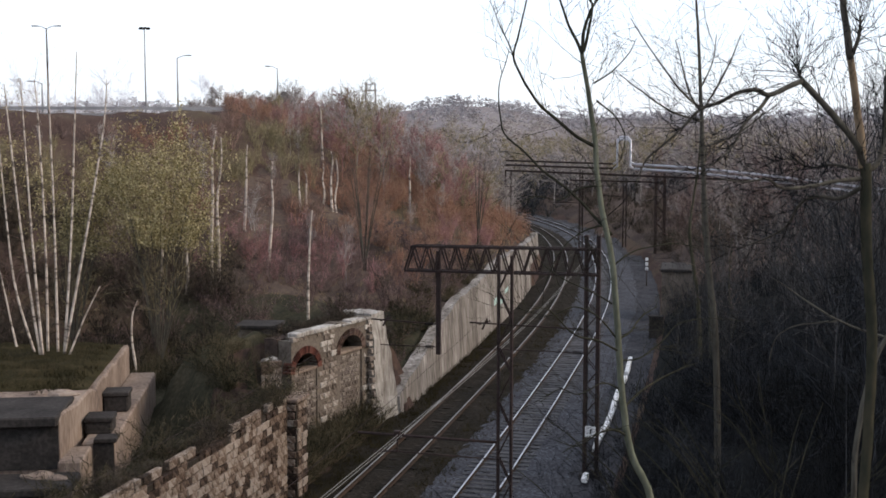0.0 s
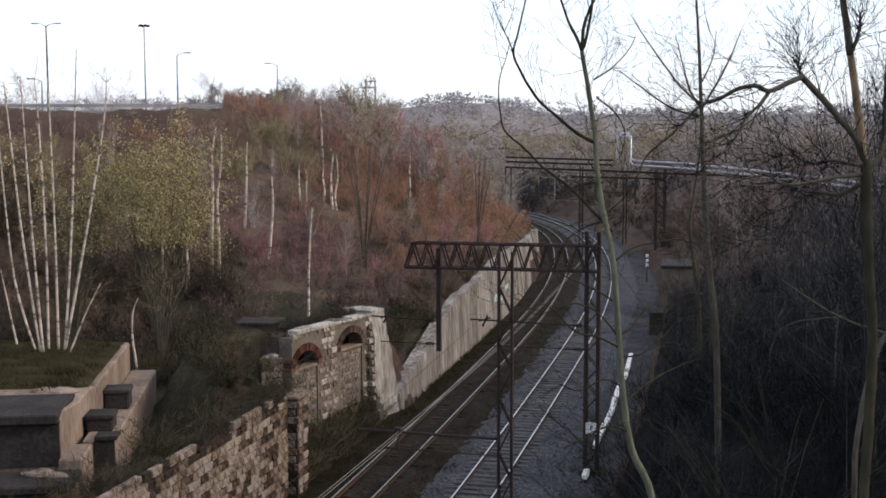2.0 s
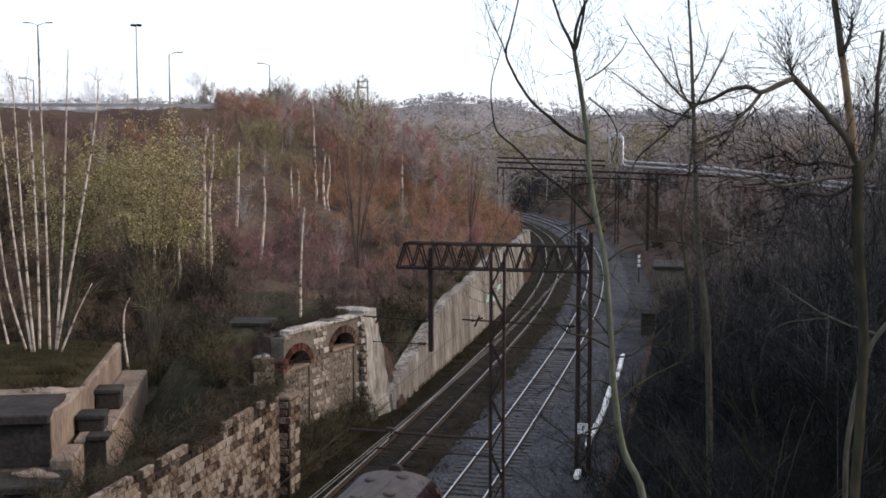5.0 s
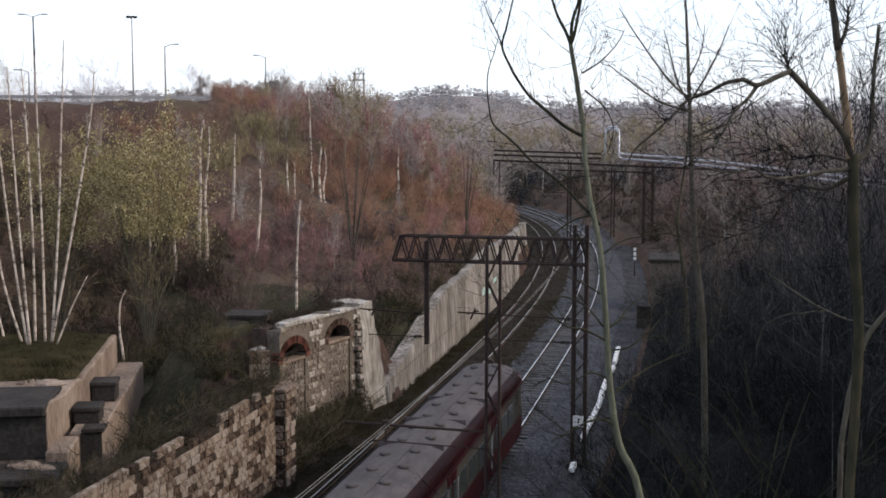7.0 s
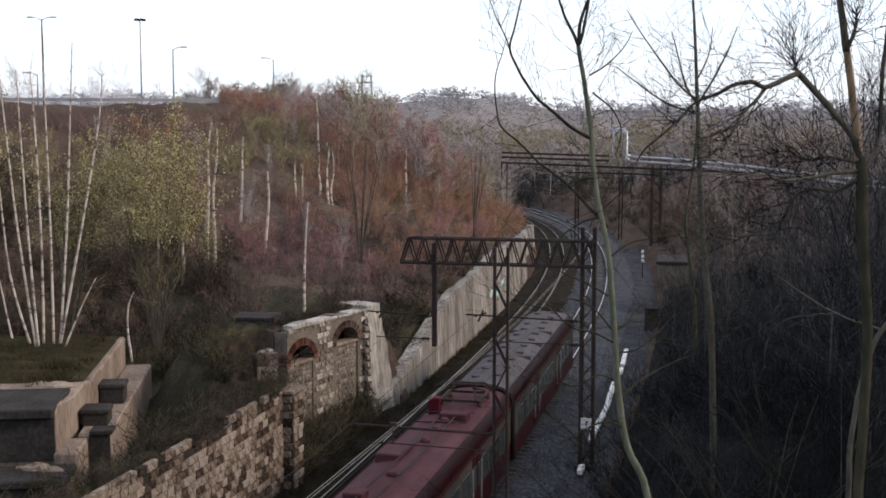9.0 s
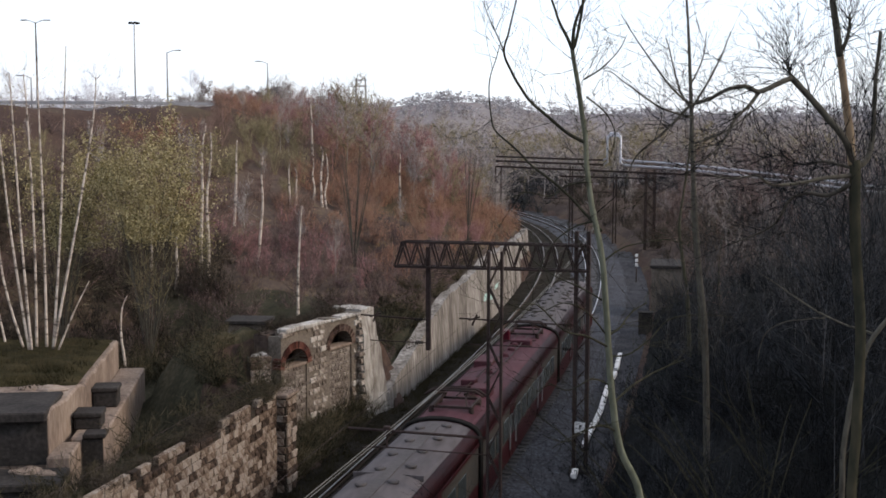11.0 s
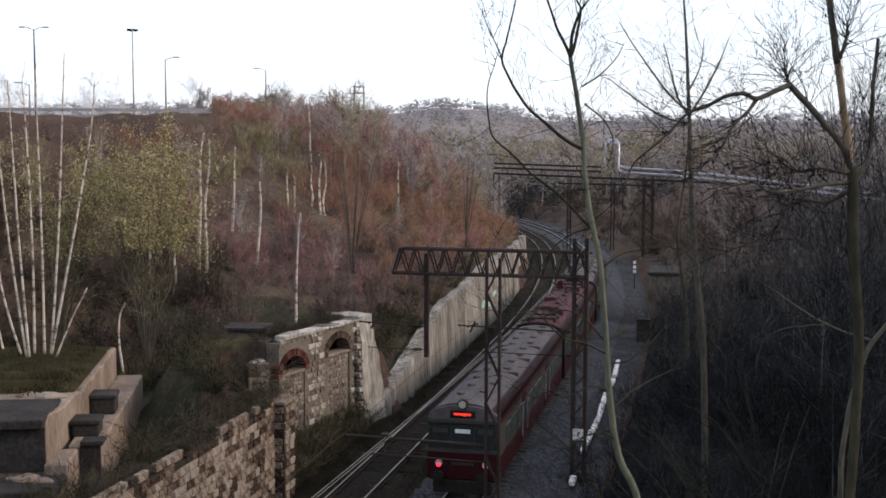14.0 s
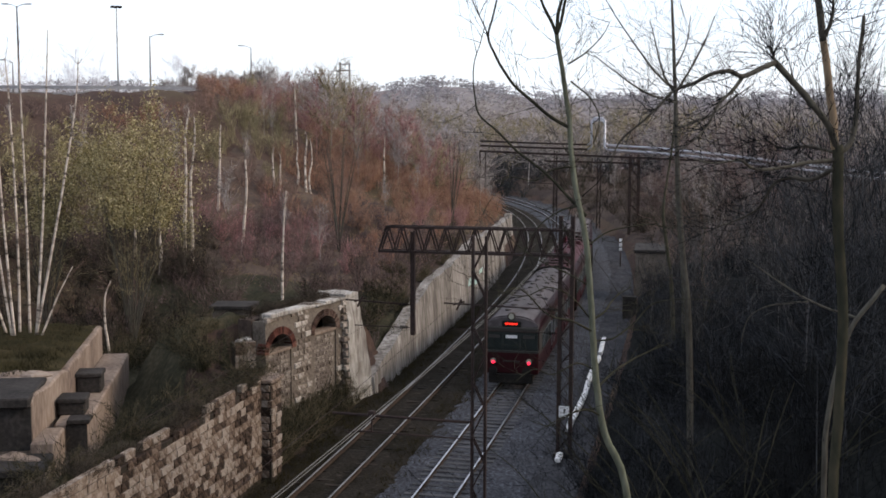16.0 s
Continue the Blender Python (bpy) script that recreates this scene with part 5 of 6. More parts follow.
def grasses():
    rng = np.random.default_rng(21)

    def tufts(name, label, p, mat, h, n):
        out = []
        for x, y, z in p:
            a = rng.uniform(0, 2 * math.pi, n)
            l = rng.uniform(0.5, 1, n) * h
            bx, by = x + rng.normal(0, 0.18, n), y + rng.normal(0, 0.18, n)
            out.append(np.stack([bx, by, np.full(n, z - 0.03), bx + np.cos(a) * l * 0.5, by + np.sin(a) * l * 0.5, z + l * 0.8, np.full(n, 0.012), np.full(n, 0.004)], 1))
        tagged(new(name, spike_mesh(name, np.concatenate(out), mat)), label, "grass", kind="stuff")

    p = np.concatenate([clear_of_things(spots(rng, 1100, 22, 62, -30, -8.5)), spots(rng, 900, 60, 120, -18, -8)])
    tufts("dry_grass", "straw-coloured dry grass on the bank", p, M_GRASS, 0.5, 6)
    p = np.concatenate([spots(rng, 600, 10, 60, -6.9, -5.6), spots(rng, 260, 12, 70, -3.3, -1.6)])
    p[:, 2] = -0.14
    tufts("trackside_weeds", "dark green weeds beside the second track", p, M_MOSS, 0.35, 8)
    p = np.stack([rng.uniform(-21, -13.6, 420), rng.uniform(43, 53, 420), np.full(420, 4.9)], 1)
    p = p[p[:, 0] < -13.1 - 0.125 * (p[:, 1] - 40)]
    tufts("abutment_grass", "dead grass and moss on the abutment top", p, M_DEADGRASS, 0.4, 10)
    p = spots(rng, 260, -2, 16, -8.1, -7.45)
    tufts("wall_grass", "dead grass along the top of the wall", p, M_DEADGRASS, 0.45, 10)
    p = clear_of_things(spots(rng, 500, -4, 22, -15, -8))
    tufts("wild_grass", "dull green grass behind the wall", p, M_MOSS, 0.45, 9)


grasses()


# ---- single trees ----
def stem(bm, pts, r0, r1, sides=8):
    """A trunk or bough, rounded through its points."""
    pts = [Vector(p) for p in pts]
    fine = []
    for i in range(len(pts) - 1):
        a, b, c, d = pts[max(i - 1, 0)], pts[i], pts[i + 1], pts[min(i + 2, len(pts) - 1)]
        for k in range(4):
            t = k / 4
            fine.append(0.5 * ((2 * b) + (c - a) * t + (2 * a - 5 * b + 4 * c - d) * t * t + (3 * b - a - 3 * c + d) * t ** 3))
    fine.append(pts[-1])
    n = len(fine) - 1
    tube(bm, [p + noise.noise_vector(p * 3.0) * 0.012 for p in fine], [r0 + (r1 - r0) * i / n for i in range(n + 1)], sides)
    return fine


def twigs_on(segs, path, rng, count, length, r, level=2, kids=1, start=0.3, lift=0.08):
    n = len(path)
    for i in range(count):
        k = rng.integers(int(n * start), n - 1)
        p, d = np.array(path[k]), np.array((path[min(k + 1, n - 1)] - path[max(k - 1, 0)]).normalized())
        side = rng.normal(0, 1, 3)
        nd = d * 0.6 + side * 0.55 + np.array((0, 0, 0.25))
        nd /= np.linalg.norm(nd)
        limb(segs, p, nd, length * rng.uniform(0.4, 1), r, rng, level, kids, 0.18, lift)


def single_tree(name, label, trunk, boughs, mat, seed, twig_n, twig_len, twig_r, bough_mat=None, twig_mat=None, start=0.3, category="tree"):
    t = thing(name, label, category)
    rng = np.random.default_rng(seed)
    segs = []
    bm = bmesh.new()
    path = stem(bm, *trunk)
    part("trunk", bm, mat, t)
    if twig_n[0]:
        twigs_on(segs, path, rng, twig_n[0], twig_len, twig_r, start=start)
    for pts, r0, r1 in boughs:
        bm = bmesh.new()
        path = stem(bm, pts, r0, r1, 7)
        part("bough", bm, bough_mat or mat, t)
        twigs_on(segs, path, rng, twig_n[1], twig_len, twig_r, start=0.15)
    if segs:
        ob = tagged(new("twig_spray", spike_mesh("twig_spray", [(*s[:3], *(s[k] + 0.25 * (s[k] - s[k - 3]) for k in (3, 4, 5)), s[6], 0) for s in segs], twig_mat or M_DARKTWIG)), kind="stuff")
        ob.parent = t
    return t


single_tree("slender_tree", "slender grey-green bare tree with long arching boughs", (
    [(4.1, 21, 2.0), (3.95, 21, 5.2), (3.66, 21, 7.53), (3.27, 21, 8.5), (3.11, 21, 9.42), (3.03, 21, 10.32), (2.96, 21, 11.22), (2.87, 21, 12.01), (2.72, 21, 12.7), (2.61, 21, 13.38), (2.56, 21, 14.06), (2.48, 21, 14.54), (2.4, 21, 15.02), (2.33, 21, 15.46)], 0.07, 0.036), [
    ([(2.33, 21, 15.46), (2.2, 21, 15.74), (2.08, 21, 15.98), (1.96, 21, 16.31), (1.8, 21, 16.8)], 0.032, 0.014),
    ([(2.33, 21, 15.46), (2.34, 21, 15.79), (2.42, 21, 16.08), (2.49, 21, 16.25), (2.75, 21, 16.6)], 0.036, 0.014),
    ([(2.35, 21, 15.5), (2.42, 21, 15.8), (2.49, 21, 16.25), (2.43, 21, 16.41), (2.3, 21, 16.8)], 0.03, 0.012),
    ([(2.56, 21, 13.89), (2.24, 20.9, 14.06), (1.93, 20.8, 14.3), (1.64, 20.7, 14.54), (1.39, 20.6, 14.84), (1.24, 20.5, 15.1), (1.12, 20.4, 15.37), (1.18, 20.3, 15.64), (1.24, 20.2, 15.95), (1.31, 20.1, 16.26), (1.36, 20, 16.7)], 0.032, 0.01),
    ([(1.12, 20.4, 15.37), (1.03, 20.2, 15.58), (0.88, 20, 15.84), (0.75, 19.9, 16.15)], 0.014, 0.005),
    ([(2.88, 21, 12.35), (2.52, 21.1, 12.74), (2.13, 21.2, 13.13), (1.69, 21.3, 13.47), (1.35, 21.4, 13.81), (1.04, 21.6, 14.11), (0.96, 21.7, 14.46), (0.94, 21.8, 14.96), (1.07, 21.9, 15.37), (1.15, 22, 15.67)], 0.028, 0.006),
    ([(3.03, 21, 10.32), (2.58, 20.6, 10.58), (2.15, 20.2, 10.74), (1.64, 19.9, 11.23), (1.2, 19.5, 11.14)], 0.022, 0.006),
    ([(3.0, 21, 10.52), (3.27, 21.3, 10.62), (3.52, 21.7, 10.82), (3.88, 22, 10.98)], 0.025, 0.006),
    ([(3.12, 21, 9.31), (3.51, 21.5, 9.51), (4.11, 22, 9.72), (4.73, 22.5, 9.84)], 0.026, 0.006),
    ([(3.19, 21, 8.81), (2.9, 20.7, 8.99), (2.47, 20.3, 8.98), (1.96, 20, 8.77)], 0.022, 0.006),
    ([(2.98, 21.0, 10.55), (2.61, 20.85, 10.97), (2.2, 20.7, 11.14), (1.75, 20.55, 11.01), (1.16, 20.4, 11.18)], 0.017, 0.005),
    ([(2.9, 21.0, 11.15), (2.59, 21.15, 11.33), (2.16, 21.3, 11.51), (1.72, 21.45, 11.79), (1.43, 21.6, 12.18)], 0.017, 0.005),
    ([(3.06, 21.0, 9.65), (2.72, 20.88, 9.77), (2.32, 20.75, 9.6), (1.96, 20.62, 9.73), (1.61, 20.5, 9.51)], 0.017, 0.005),
    ([(2.93, 21.0, 11.84), (3.23, 21.2, 12.02), (3.56, 21.4, 12.1), (4.1, 21.6, 12.16), (4.65, 21.8, 12.01)], 0.017, 0.005),
    ([(3.03, 21.0, 10.15), (3.4, 21.16, 10.17), (3.78, 21.32, 10.39), (4.15, 21.48, 10.72), (4.74, 21.64, 10.8), (5.39, 21.8, 10.73)], 0.017, 0.005),
    ([(2.76, 21.0, 12.53), (2.4, 20.9, 12.44), (2.01, 20.8, 12.15), (1.71, 20.7, 11.58), (1.66, 20.6, 11.2)], 0.017, 0.005),
    ([(2.7, 21.0, 13.21), (2.3, 20.88, 13.17), (1.95, 20.75, 12.98), (1.55, 20.62, 13.04), (1.11, 20.5, 12.9)], 0.017, 0.005),
    ([(3.1, 21.0, 8.94), (2.78, 21.23, 8.83), (2.36, 21.47, 8.51), (1.97, 21.7, 8.56)], 0.017, 0.005),
    ([(2.58, 21.0, 14.67), (2.95, 21.17, 14.38), (3.13, 21.33, 14.04), (3.06, 21.5, 13.59)], 0.017, 0.005),
    ([(2.53, 21.0, 14.96), (2.84, 21.17, 15.16), (3.16, 21.33, 15.46), (3.33, 21.5, 15.76)], 0.017, 0.005)],
    M_PALEBARK, 1, (50, 8), 1.3, 0.0085, bough_mat=M_DARKBARK, twig_mat=M_DARKBARK, start=0.45)

broken = single_tree("broken_tree", "tree with a snapped bent bough and peeled orange wood", (
    [(4.9, 14, 4.0), (4.9, 14, 8.0), (4.92, 14, 9.68), (4.95, 14, 10.49), (4.96, 14, 11.7), (4.87, 14, 12.69), (4.84, 14, 13.28), (4.82, 14, 13.75)], 0.06, 0.066), [
    ([(4.82, 14, 13.67), (4.68, 13.92, 13.96), (4.42, 13.84, 14.25), (4.17, 13.76, 14.5), (3.97, 13.68, 14.67)], 0.042, 0.036),
    ([(3.97, 13.68, 14.67), (3.77, 13.6, 14.59), (3.56, 13.52, 14.51), (3.39, 13.44, 14.57), (3.18, 13.36, 14.53), (2.98, 13.28, 14.43), (2.75, 13.2, 14.35), (2.56, 13.12, 14.18), (2.39, 13.04, 14.03), (2.14, 12.96, 13.82), (2.04, 12.88, 13.64), (1.99, 12.8, 13.53)], 0.032, 0.005),
    ([(3.59, 13.6, 14.51), (3.47, 13.5, 14.37), (3.29, 13.4, 14.22), (3.15, 13.3, 14.0), (3.01, 13.2, 13.85), (2.77, 13.1, 13.7)], 0.024, 0.006),
    ([(4.86, 14, 13.67), (5.01, 14.08, 13.8), (5.08, 14.15, 14.13), (5.11, 14.22, 14.65), (5.18, 14.3, 15.24)], 0.036, 0.02),
    ([(4.79, 14, 13.58), (4.41, 13.83, 13.55), (4.04, 13.67, 13.49), (3.71, 13.5, 13.5), (3.51, 13.33, 13.6), (3.22, 13.17, 13.57), (2.94, 13, 13.61)], 0.028, 0.006),
    ([(4.78, 14, 13.48), (4.59, 14.17, 13.34), (4.37, 14.33, 13.36), (4.23, 14.5, 13.25), (4.11, 14.67, 12.97), (3.85, 14.83, 12.79), (3.62, 15, 12.67)], 0.03, 0.006),
    ([(4.78, 14, 13.67), (4.54, 14.25, 13.73), (4.35, 14.5, 13.69), (4.15, 14.75, 13.79), (3.94, 15, 13.71)], 0.022, 0.005),
    ([(3.98, 13.7, 14.66), (3.94, 13.7, 14.77), (3.9, 13.7, 14.86)], 0.02, 0.004),
    ([(4.61, 14, 14.96), (4.69, 14, 15.15), (4.7, 14, 15.4)], 0.03, 0.012)],
    M_DARKBARK, 2, (22, 34), 0.95, 0.007, bough_mat=M_BARK, twig_mat=M_DARKTWIG, start=0.6)
peel = bmesh.new()
stem(peel, [(4.79, 14, 13.7), (4.75, 14, 14.06), (4.68, 14, 14.51), (4.61, 14, 14.96)], 0.05, 0.042)
part("peeled_stem", peel, M_PEELED, broken, "peeled orange-brown stem")
peel = bmesh.new()
stem(peel, [(4.61, 14, 14.94), (4.54, 14, 15.34), (4.49, 14, 15.72), (4.44, 14, 16.3)], 0.044, 0.034)
part("upper_stem", peel, M_BARK, broken)

single_tree("leaning_sapling", "crooked grey sapling leaning over the bank", (
    [(5.9, 17, 5.5), (5.84, 17, 8.82), (5.84, 17, 9.56), (5.95, 17, 10.38), (6.06, 17, 10.87), (6.21, 17, 11.19), (6.6, 17, 11.7)], 0.045, 0.035), [
    ([(6.24, 17, 11.23), (5.8, 17.25, 11.36), (5.47, 17.5, 11.53), (5.12, 17.75, 11.78), (4.85, 18, 11.96)], 0.02, 0.005),
    ([(5.64, 17.4, 11.4), (5.39, 17.75, 11.32), (5.13, 18, 11.2), (4.99, 18.25, 10.98), (4.98, 18.5, 10.59)], 0.015, 0.005)],
    M_BARK, 3, (14, 6), 1.1, 0.009, start=0.2)

single_tree("spreading_tree", "bare tree with a wide fan of dark twigs", (
    [(8.3, 36, 1.5), (8.1, 36, 7.65), (7.85, 36, 10.03), (7.63, 36, 12.56), (7.52, 36, 14.72), (7.42, 36, 16.37), (7.33, 36, 17.68), (7.22, 36, 18.8)], 0.11, 0.02), [
    ([(7.54, 36, 14.72), (7.23, 36.33, 15.31), (7.08, 36.67, 16.08), (6.91, 37, 16.94)], 0.04, 0.012),
    ([(7.54, 36, 14.89), (6.95, 35.75, 15.29), (6.31, 35.5, 16.01), (5.69, 35.25, 16.8), (5.24, 35, 17.42)], 0.04, 0.01),
    ([(7.59, 36, 14.47), (6.53, 35.67, 14.8), (5.64, 35.33, 15.36), (4.94, 35, 15.83)], 0.04, 0.01),
    ([(7.54, 36, 14.8), (8.06, 36.33, 15.56), (8.54, 36.67, 16.41), (8.86, 37, 17.11)], 0.04, 0.01),
    ([(7.52, 36, 15.55), (7.92, 36.5, 16.23), (8.13, 37, 17.11)], 0.03, 0.01),
    ([(7.59, 36, 13.73), (8.68, 36.33, 14.14), (9.43, 36.67, 14.65), (10.1, 37, 15.08)], 0.04, 0.01)],
    M_BARK, 4, (26, 12), 2.3, 0.011, twig_mat=M_BARK, start=0.35)

for seed_t, pts_t in enumerate((
        [(12.75, 60, 0.8), (12.62, 60, 5.08), (12.29, 60, 7.63), (12.06, 60, 9.32), (12.23, 60, 11.0), (12.47, 60, 12.95), (12.54, 60, 15.16)],
        [(13.3, 60, 0.8), (13.18, 60, 5.36), (12.97, 60, 7.63), (12.76, 60, 9.6), (12.66, 60, 11.56), (12.82, 60, 13.5)],
        [(16.7, 70, 1.0), (16.63, 70, 3.58), (16.43, 70, 5.57), (16.53, 70, 8.2)])):
    single_tree("young_tree", "thin pale-barked young tree on the far side of the bank", (pts_t, 0.12, 0.03), [], M_BARKGREEN, 30 + seed_t, (26, 0), 2.2, 0.015, twig_mat=M_BROWNTWIG, start=0.25)


def foreground_bush(x, y, height, stems, seed, label, lean=0.5):
    """A shrub close by: its stems are parts, its fine twigs one spray."""
    t = thing("bare_shrub", label, "shrub", None, "shrubs on the near bank")
    rng = np.random.default_rng(seed)
    z = float(lay(np.array([x]), np.array([y]))[0]) - 0.2
    segs = []
    for i in range(stems):
        a = rng.uniform(0, 2 * math.pi)
        h = height * rng.uniform(0.6, 1)
        dx, dy = math.cos(a) * lean * h, math.sin(a) * lean * h * 0.6
        bm = bmesh.new()
        path = stem(bm, [(x + dx * k ** 1.3 + rng.normal(0, 0.08), y + dy * k ** 1.3, z + h * (k - 0.3 * k * k) + rng.normal(0, 0.12)) for k in (0, 0.25, 0.5, 0.75, 1)], 0.026, 0.006, 6)
        part("stem", bm, M_DARKBARK, t)
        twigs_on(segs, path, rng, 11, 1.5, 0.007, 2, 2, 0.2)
    # Near-black sprays carry the bank's shade in their colour.
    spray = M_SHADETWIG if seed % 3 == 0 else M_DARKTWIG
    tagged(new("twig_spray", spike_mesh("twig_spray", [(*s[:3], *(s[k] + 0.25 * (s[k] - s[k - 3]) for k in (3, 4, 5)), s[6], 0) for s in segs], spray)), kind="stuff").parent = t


for k_s, (x_s, y_s, h_s) in enumerate(((3.6, 24, 8.0), (4.6, 27, 7.5), (5.2, 21, 8.5), (6.6, 25, 7.5), (7.4, 30, 7.0), (8.6, 27, 6.5), (6.0, 33, 7.0), (9.5, 34, 6.0), (3.2, 30, 6.5))):
    foreground_bush(x_s, y_s, h_s, 7, 200 + k_s, "arching bare shrub with grey-green twigs on the near bank")


# ---- birches ----
def birch(pts, r, seed, label="white-barked birch with a few fine twigs", twigs=14):
    pts = [Vector(p) for p in pts]
    single_tree("birch_tree", label, (pts, r, r * 0.25), [], M_BIRCH, seed, (twigs, 0), 1.7, 0.011, twig_mat=M_BROWNTWIG, start=0.45, category="birch")


for i_b, pts_b in enumerate((
        [(-16.87, 50, 4.7), (-17.49, 50, 9.64), (-17.91, 50, 14.4), (-18.05, 50, 16.2)], [(-16.78, 50, 4.63), (-17.09, 50, 9.64), (-17.29, 50, 14.4), (-17.38, 50, 16.4)],
        [(-16.91, 51, 4.68), (-16.88, 51, 9.55), (-17.03, 51, 14.65), (-17.15, 51, 16.4)], [(-16.32, 50.5, 4.72), (-16.32, 50.5, 9.36), (-16.38, 50.5, 14.64), (-16.45, 50.5, 16.9)],
        [(-15.93, 50, 4.7), (-15.5, 50, 9.64), (-15.19, 50, 14.86), (-15.05, 50, 17.5)], [(-15.97, 50, 4.7), (-14.78, 50, 10.34), (-14.02, 50, 14.52), (-13.85, 50, 16.4)],
        [(-17.44, 51, 4.75), (-18.25, 51, 7.87), (-18.59, 51, 11.93), (-18.74, 51, 14.29)], [(-18.48, 52, 4.3), (-18.85, 52, 6.28), (-19.2, 52, 8.24)])):
    birch(pts_b, 0.064, 50 + i_b, "white birch stem rising from the mossy abutment top")
birch([(-15.8, 50, 4.7), (-15.0, 50, 6.58), (-14.33, 50, 7.88)], 0.05, 59, "thin leaning birch pole on the abutment top", 2)
for i_b, (x_b, y_b, top_b, lean_b, r_b) in enumerate((
        (-14.6, 75, 14.4, 0.35, 0.11), (-14.2, 75.2, 14.0, 0.25, 0.1), (-12.3, 84, 12.3, 0.35, 0.1), (-15.1, 91, 13.4, 0.25, 0.1), (-7.4, 63.5, 10.2, 0.45, 0.08), (-17.7, 75, 8.7, 0.4, 0.09),
        (-15.9, 73.5, 8.9, 0.35, 0.1), (-9.5, 101, 12.8, 0.05, 0.1), (-9.2, 101.5, 12.2, 0.1, 0.08), (-11.7, 98, 11.6, -0.1, 0.09), (-11.3, 98.5, 11.2, -0.1, 0.08), (-12.1, 119.5, 17.6, -0.15, 0.1),
        (-3.3, 113.5, 12.2, -0.15, 0.09), (-10.5, 104, 11.8, 0.1, 0.08), (-14.9, 57, 6.3, 0.2, 0.07))):
    z_b = float(lay(np.array([x_b]), np.array([y_b]))[0]) - 0.2
    h_b = top_b - z_b
    rng_b = random.Random(70 + i_b)
    birch([(x_b + lean_b * k + rng_b.uniform(-0.12, 0.12), y_b, z_b + h_b * k) for k in (0, 0.3, 0.6, 0.85, 1.0)], r_b * 1.2, 70 + i_b)


def multi_stem(name, label, x, y, height, stems, seed, mat, leaves=0, leaf_mat=None, spread=0.3, r=0.05, lean=(0, 0)):
    """A many-stemmed tree: each stem is a part, with its twigs, and leaves where it has them."""
    t = thing(name, label, "tree")
    rng = np.random.default_rng(seed)
    z = float(lay(np.array([x]), np.array([y]))[0]) - 0.2
    segs, tips = [], []
    for i in range(stems):
        a = rng.uniform(0, 2 * math.pi)
        sx, sy = math.cos(a) * spread * rng.uniform(0.3, 1) + lean[0], math.sin(a) * spread * rng.uniform(0.3, 1) + lean[1]
        h = height * rng.uniform(0.75, 1)
        bm = bmesh.new()
        path = stem(bm, [(x + sx * k * h * (0.6 + 0.4 * k), y + sy * k * h * (0.6 + 0.4 * k), z + h * k) for k in (0, 0.25, 0.5, 0.75, 1)], r, r * 0.2, 6)
        part("stem", bm, mat, t)
        own = []
        twigs_on(own, path, rng, 16, height * 0.26, 0.014, 2, 1, 0.3)
        segs += own
        tips += [s[3:6] for s in own]
    ob = tagged(new("twig_spray", spike_mesh("twig_spray", [(*s[:3], *(s[k] + 0.25 * (s[k] - s[k - 3]) for k in (3, 4, 5)), s[6], 0) for s in segs], M_OLIVETWIG if leaves else M_BROWNTWIG)), kind="stuff")
    ob.parent = t
    if leaves:
        tips = np.array(tips)
        tips = tips[tips[:, 2] > np.percentile(tips[:, 2], 35)]
        p = tips[rng.integers(0, len(tips), leaves)] + rng.normal(0, 0.16, (leaves, 3))
        ob = tagged(new("foliage", leaf_mesh("foliage", p, 0.062, leaf_mat, rng)), kind="stuff")
        ob.parent = t


multi_stem("goat_willow", "many-stemmed willow dusted with pale yellow-green catkins", -14.6, 61, 11.2, 16, 91, M_BARK, 21000, M_OLIVELEAF, 0.36)
multi_stem("goat_willow", "yellow-green budding willow behind the birches", -19.5, 63, 10.6, 11, 92, M_BARK, 9000, M_OLIVELEAF, 0.28)
multi_stem("goat_willow", "olive willow at the back of the hollow", -26, 66, 10.0, 8, 95, M_BARK, 4500, M_OLIVELEAF, 0.28)
multi_stem("grey_alder", "grey many-stemmed bare alder on the slope", -5.8, 86, 9.5, 9, 93, M_BARK, 0, None, 0.24, 0.06)
multi_stem("grey_alder", "grey bare alder above the retaining wall", 2.7, 102.5, 8.8, 6, 94, M_BARK, 0, None, 0.2, 0.05)
multi_stem("leafy_sapling", "sapling with pale dry leaves beside a birch", -14.2, 74, 5.0, 5, 96, M_BARK, 500, M_OLIVELEAF, 0.2, 0.03)


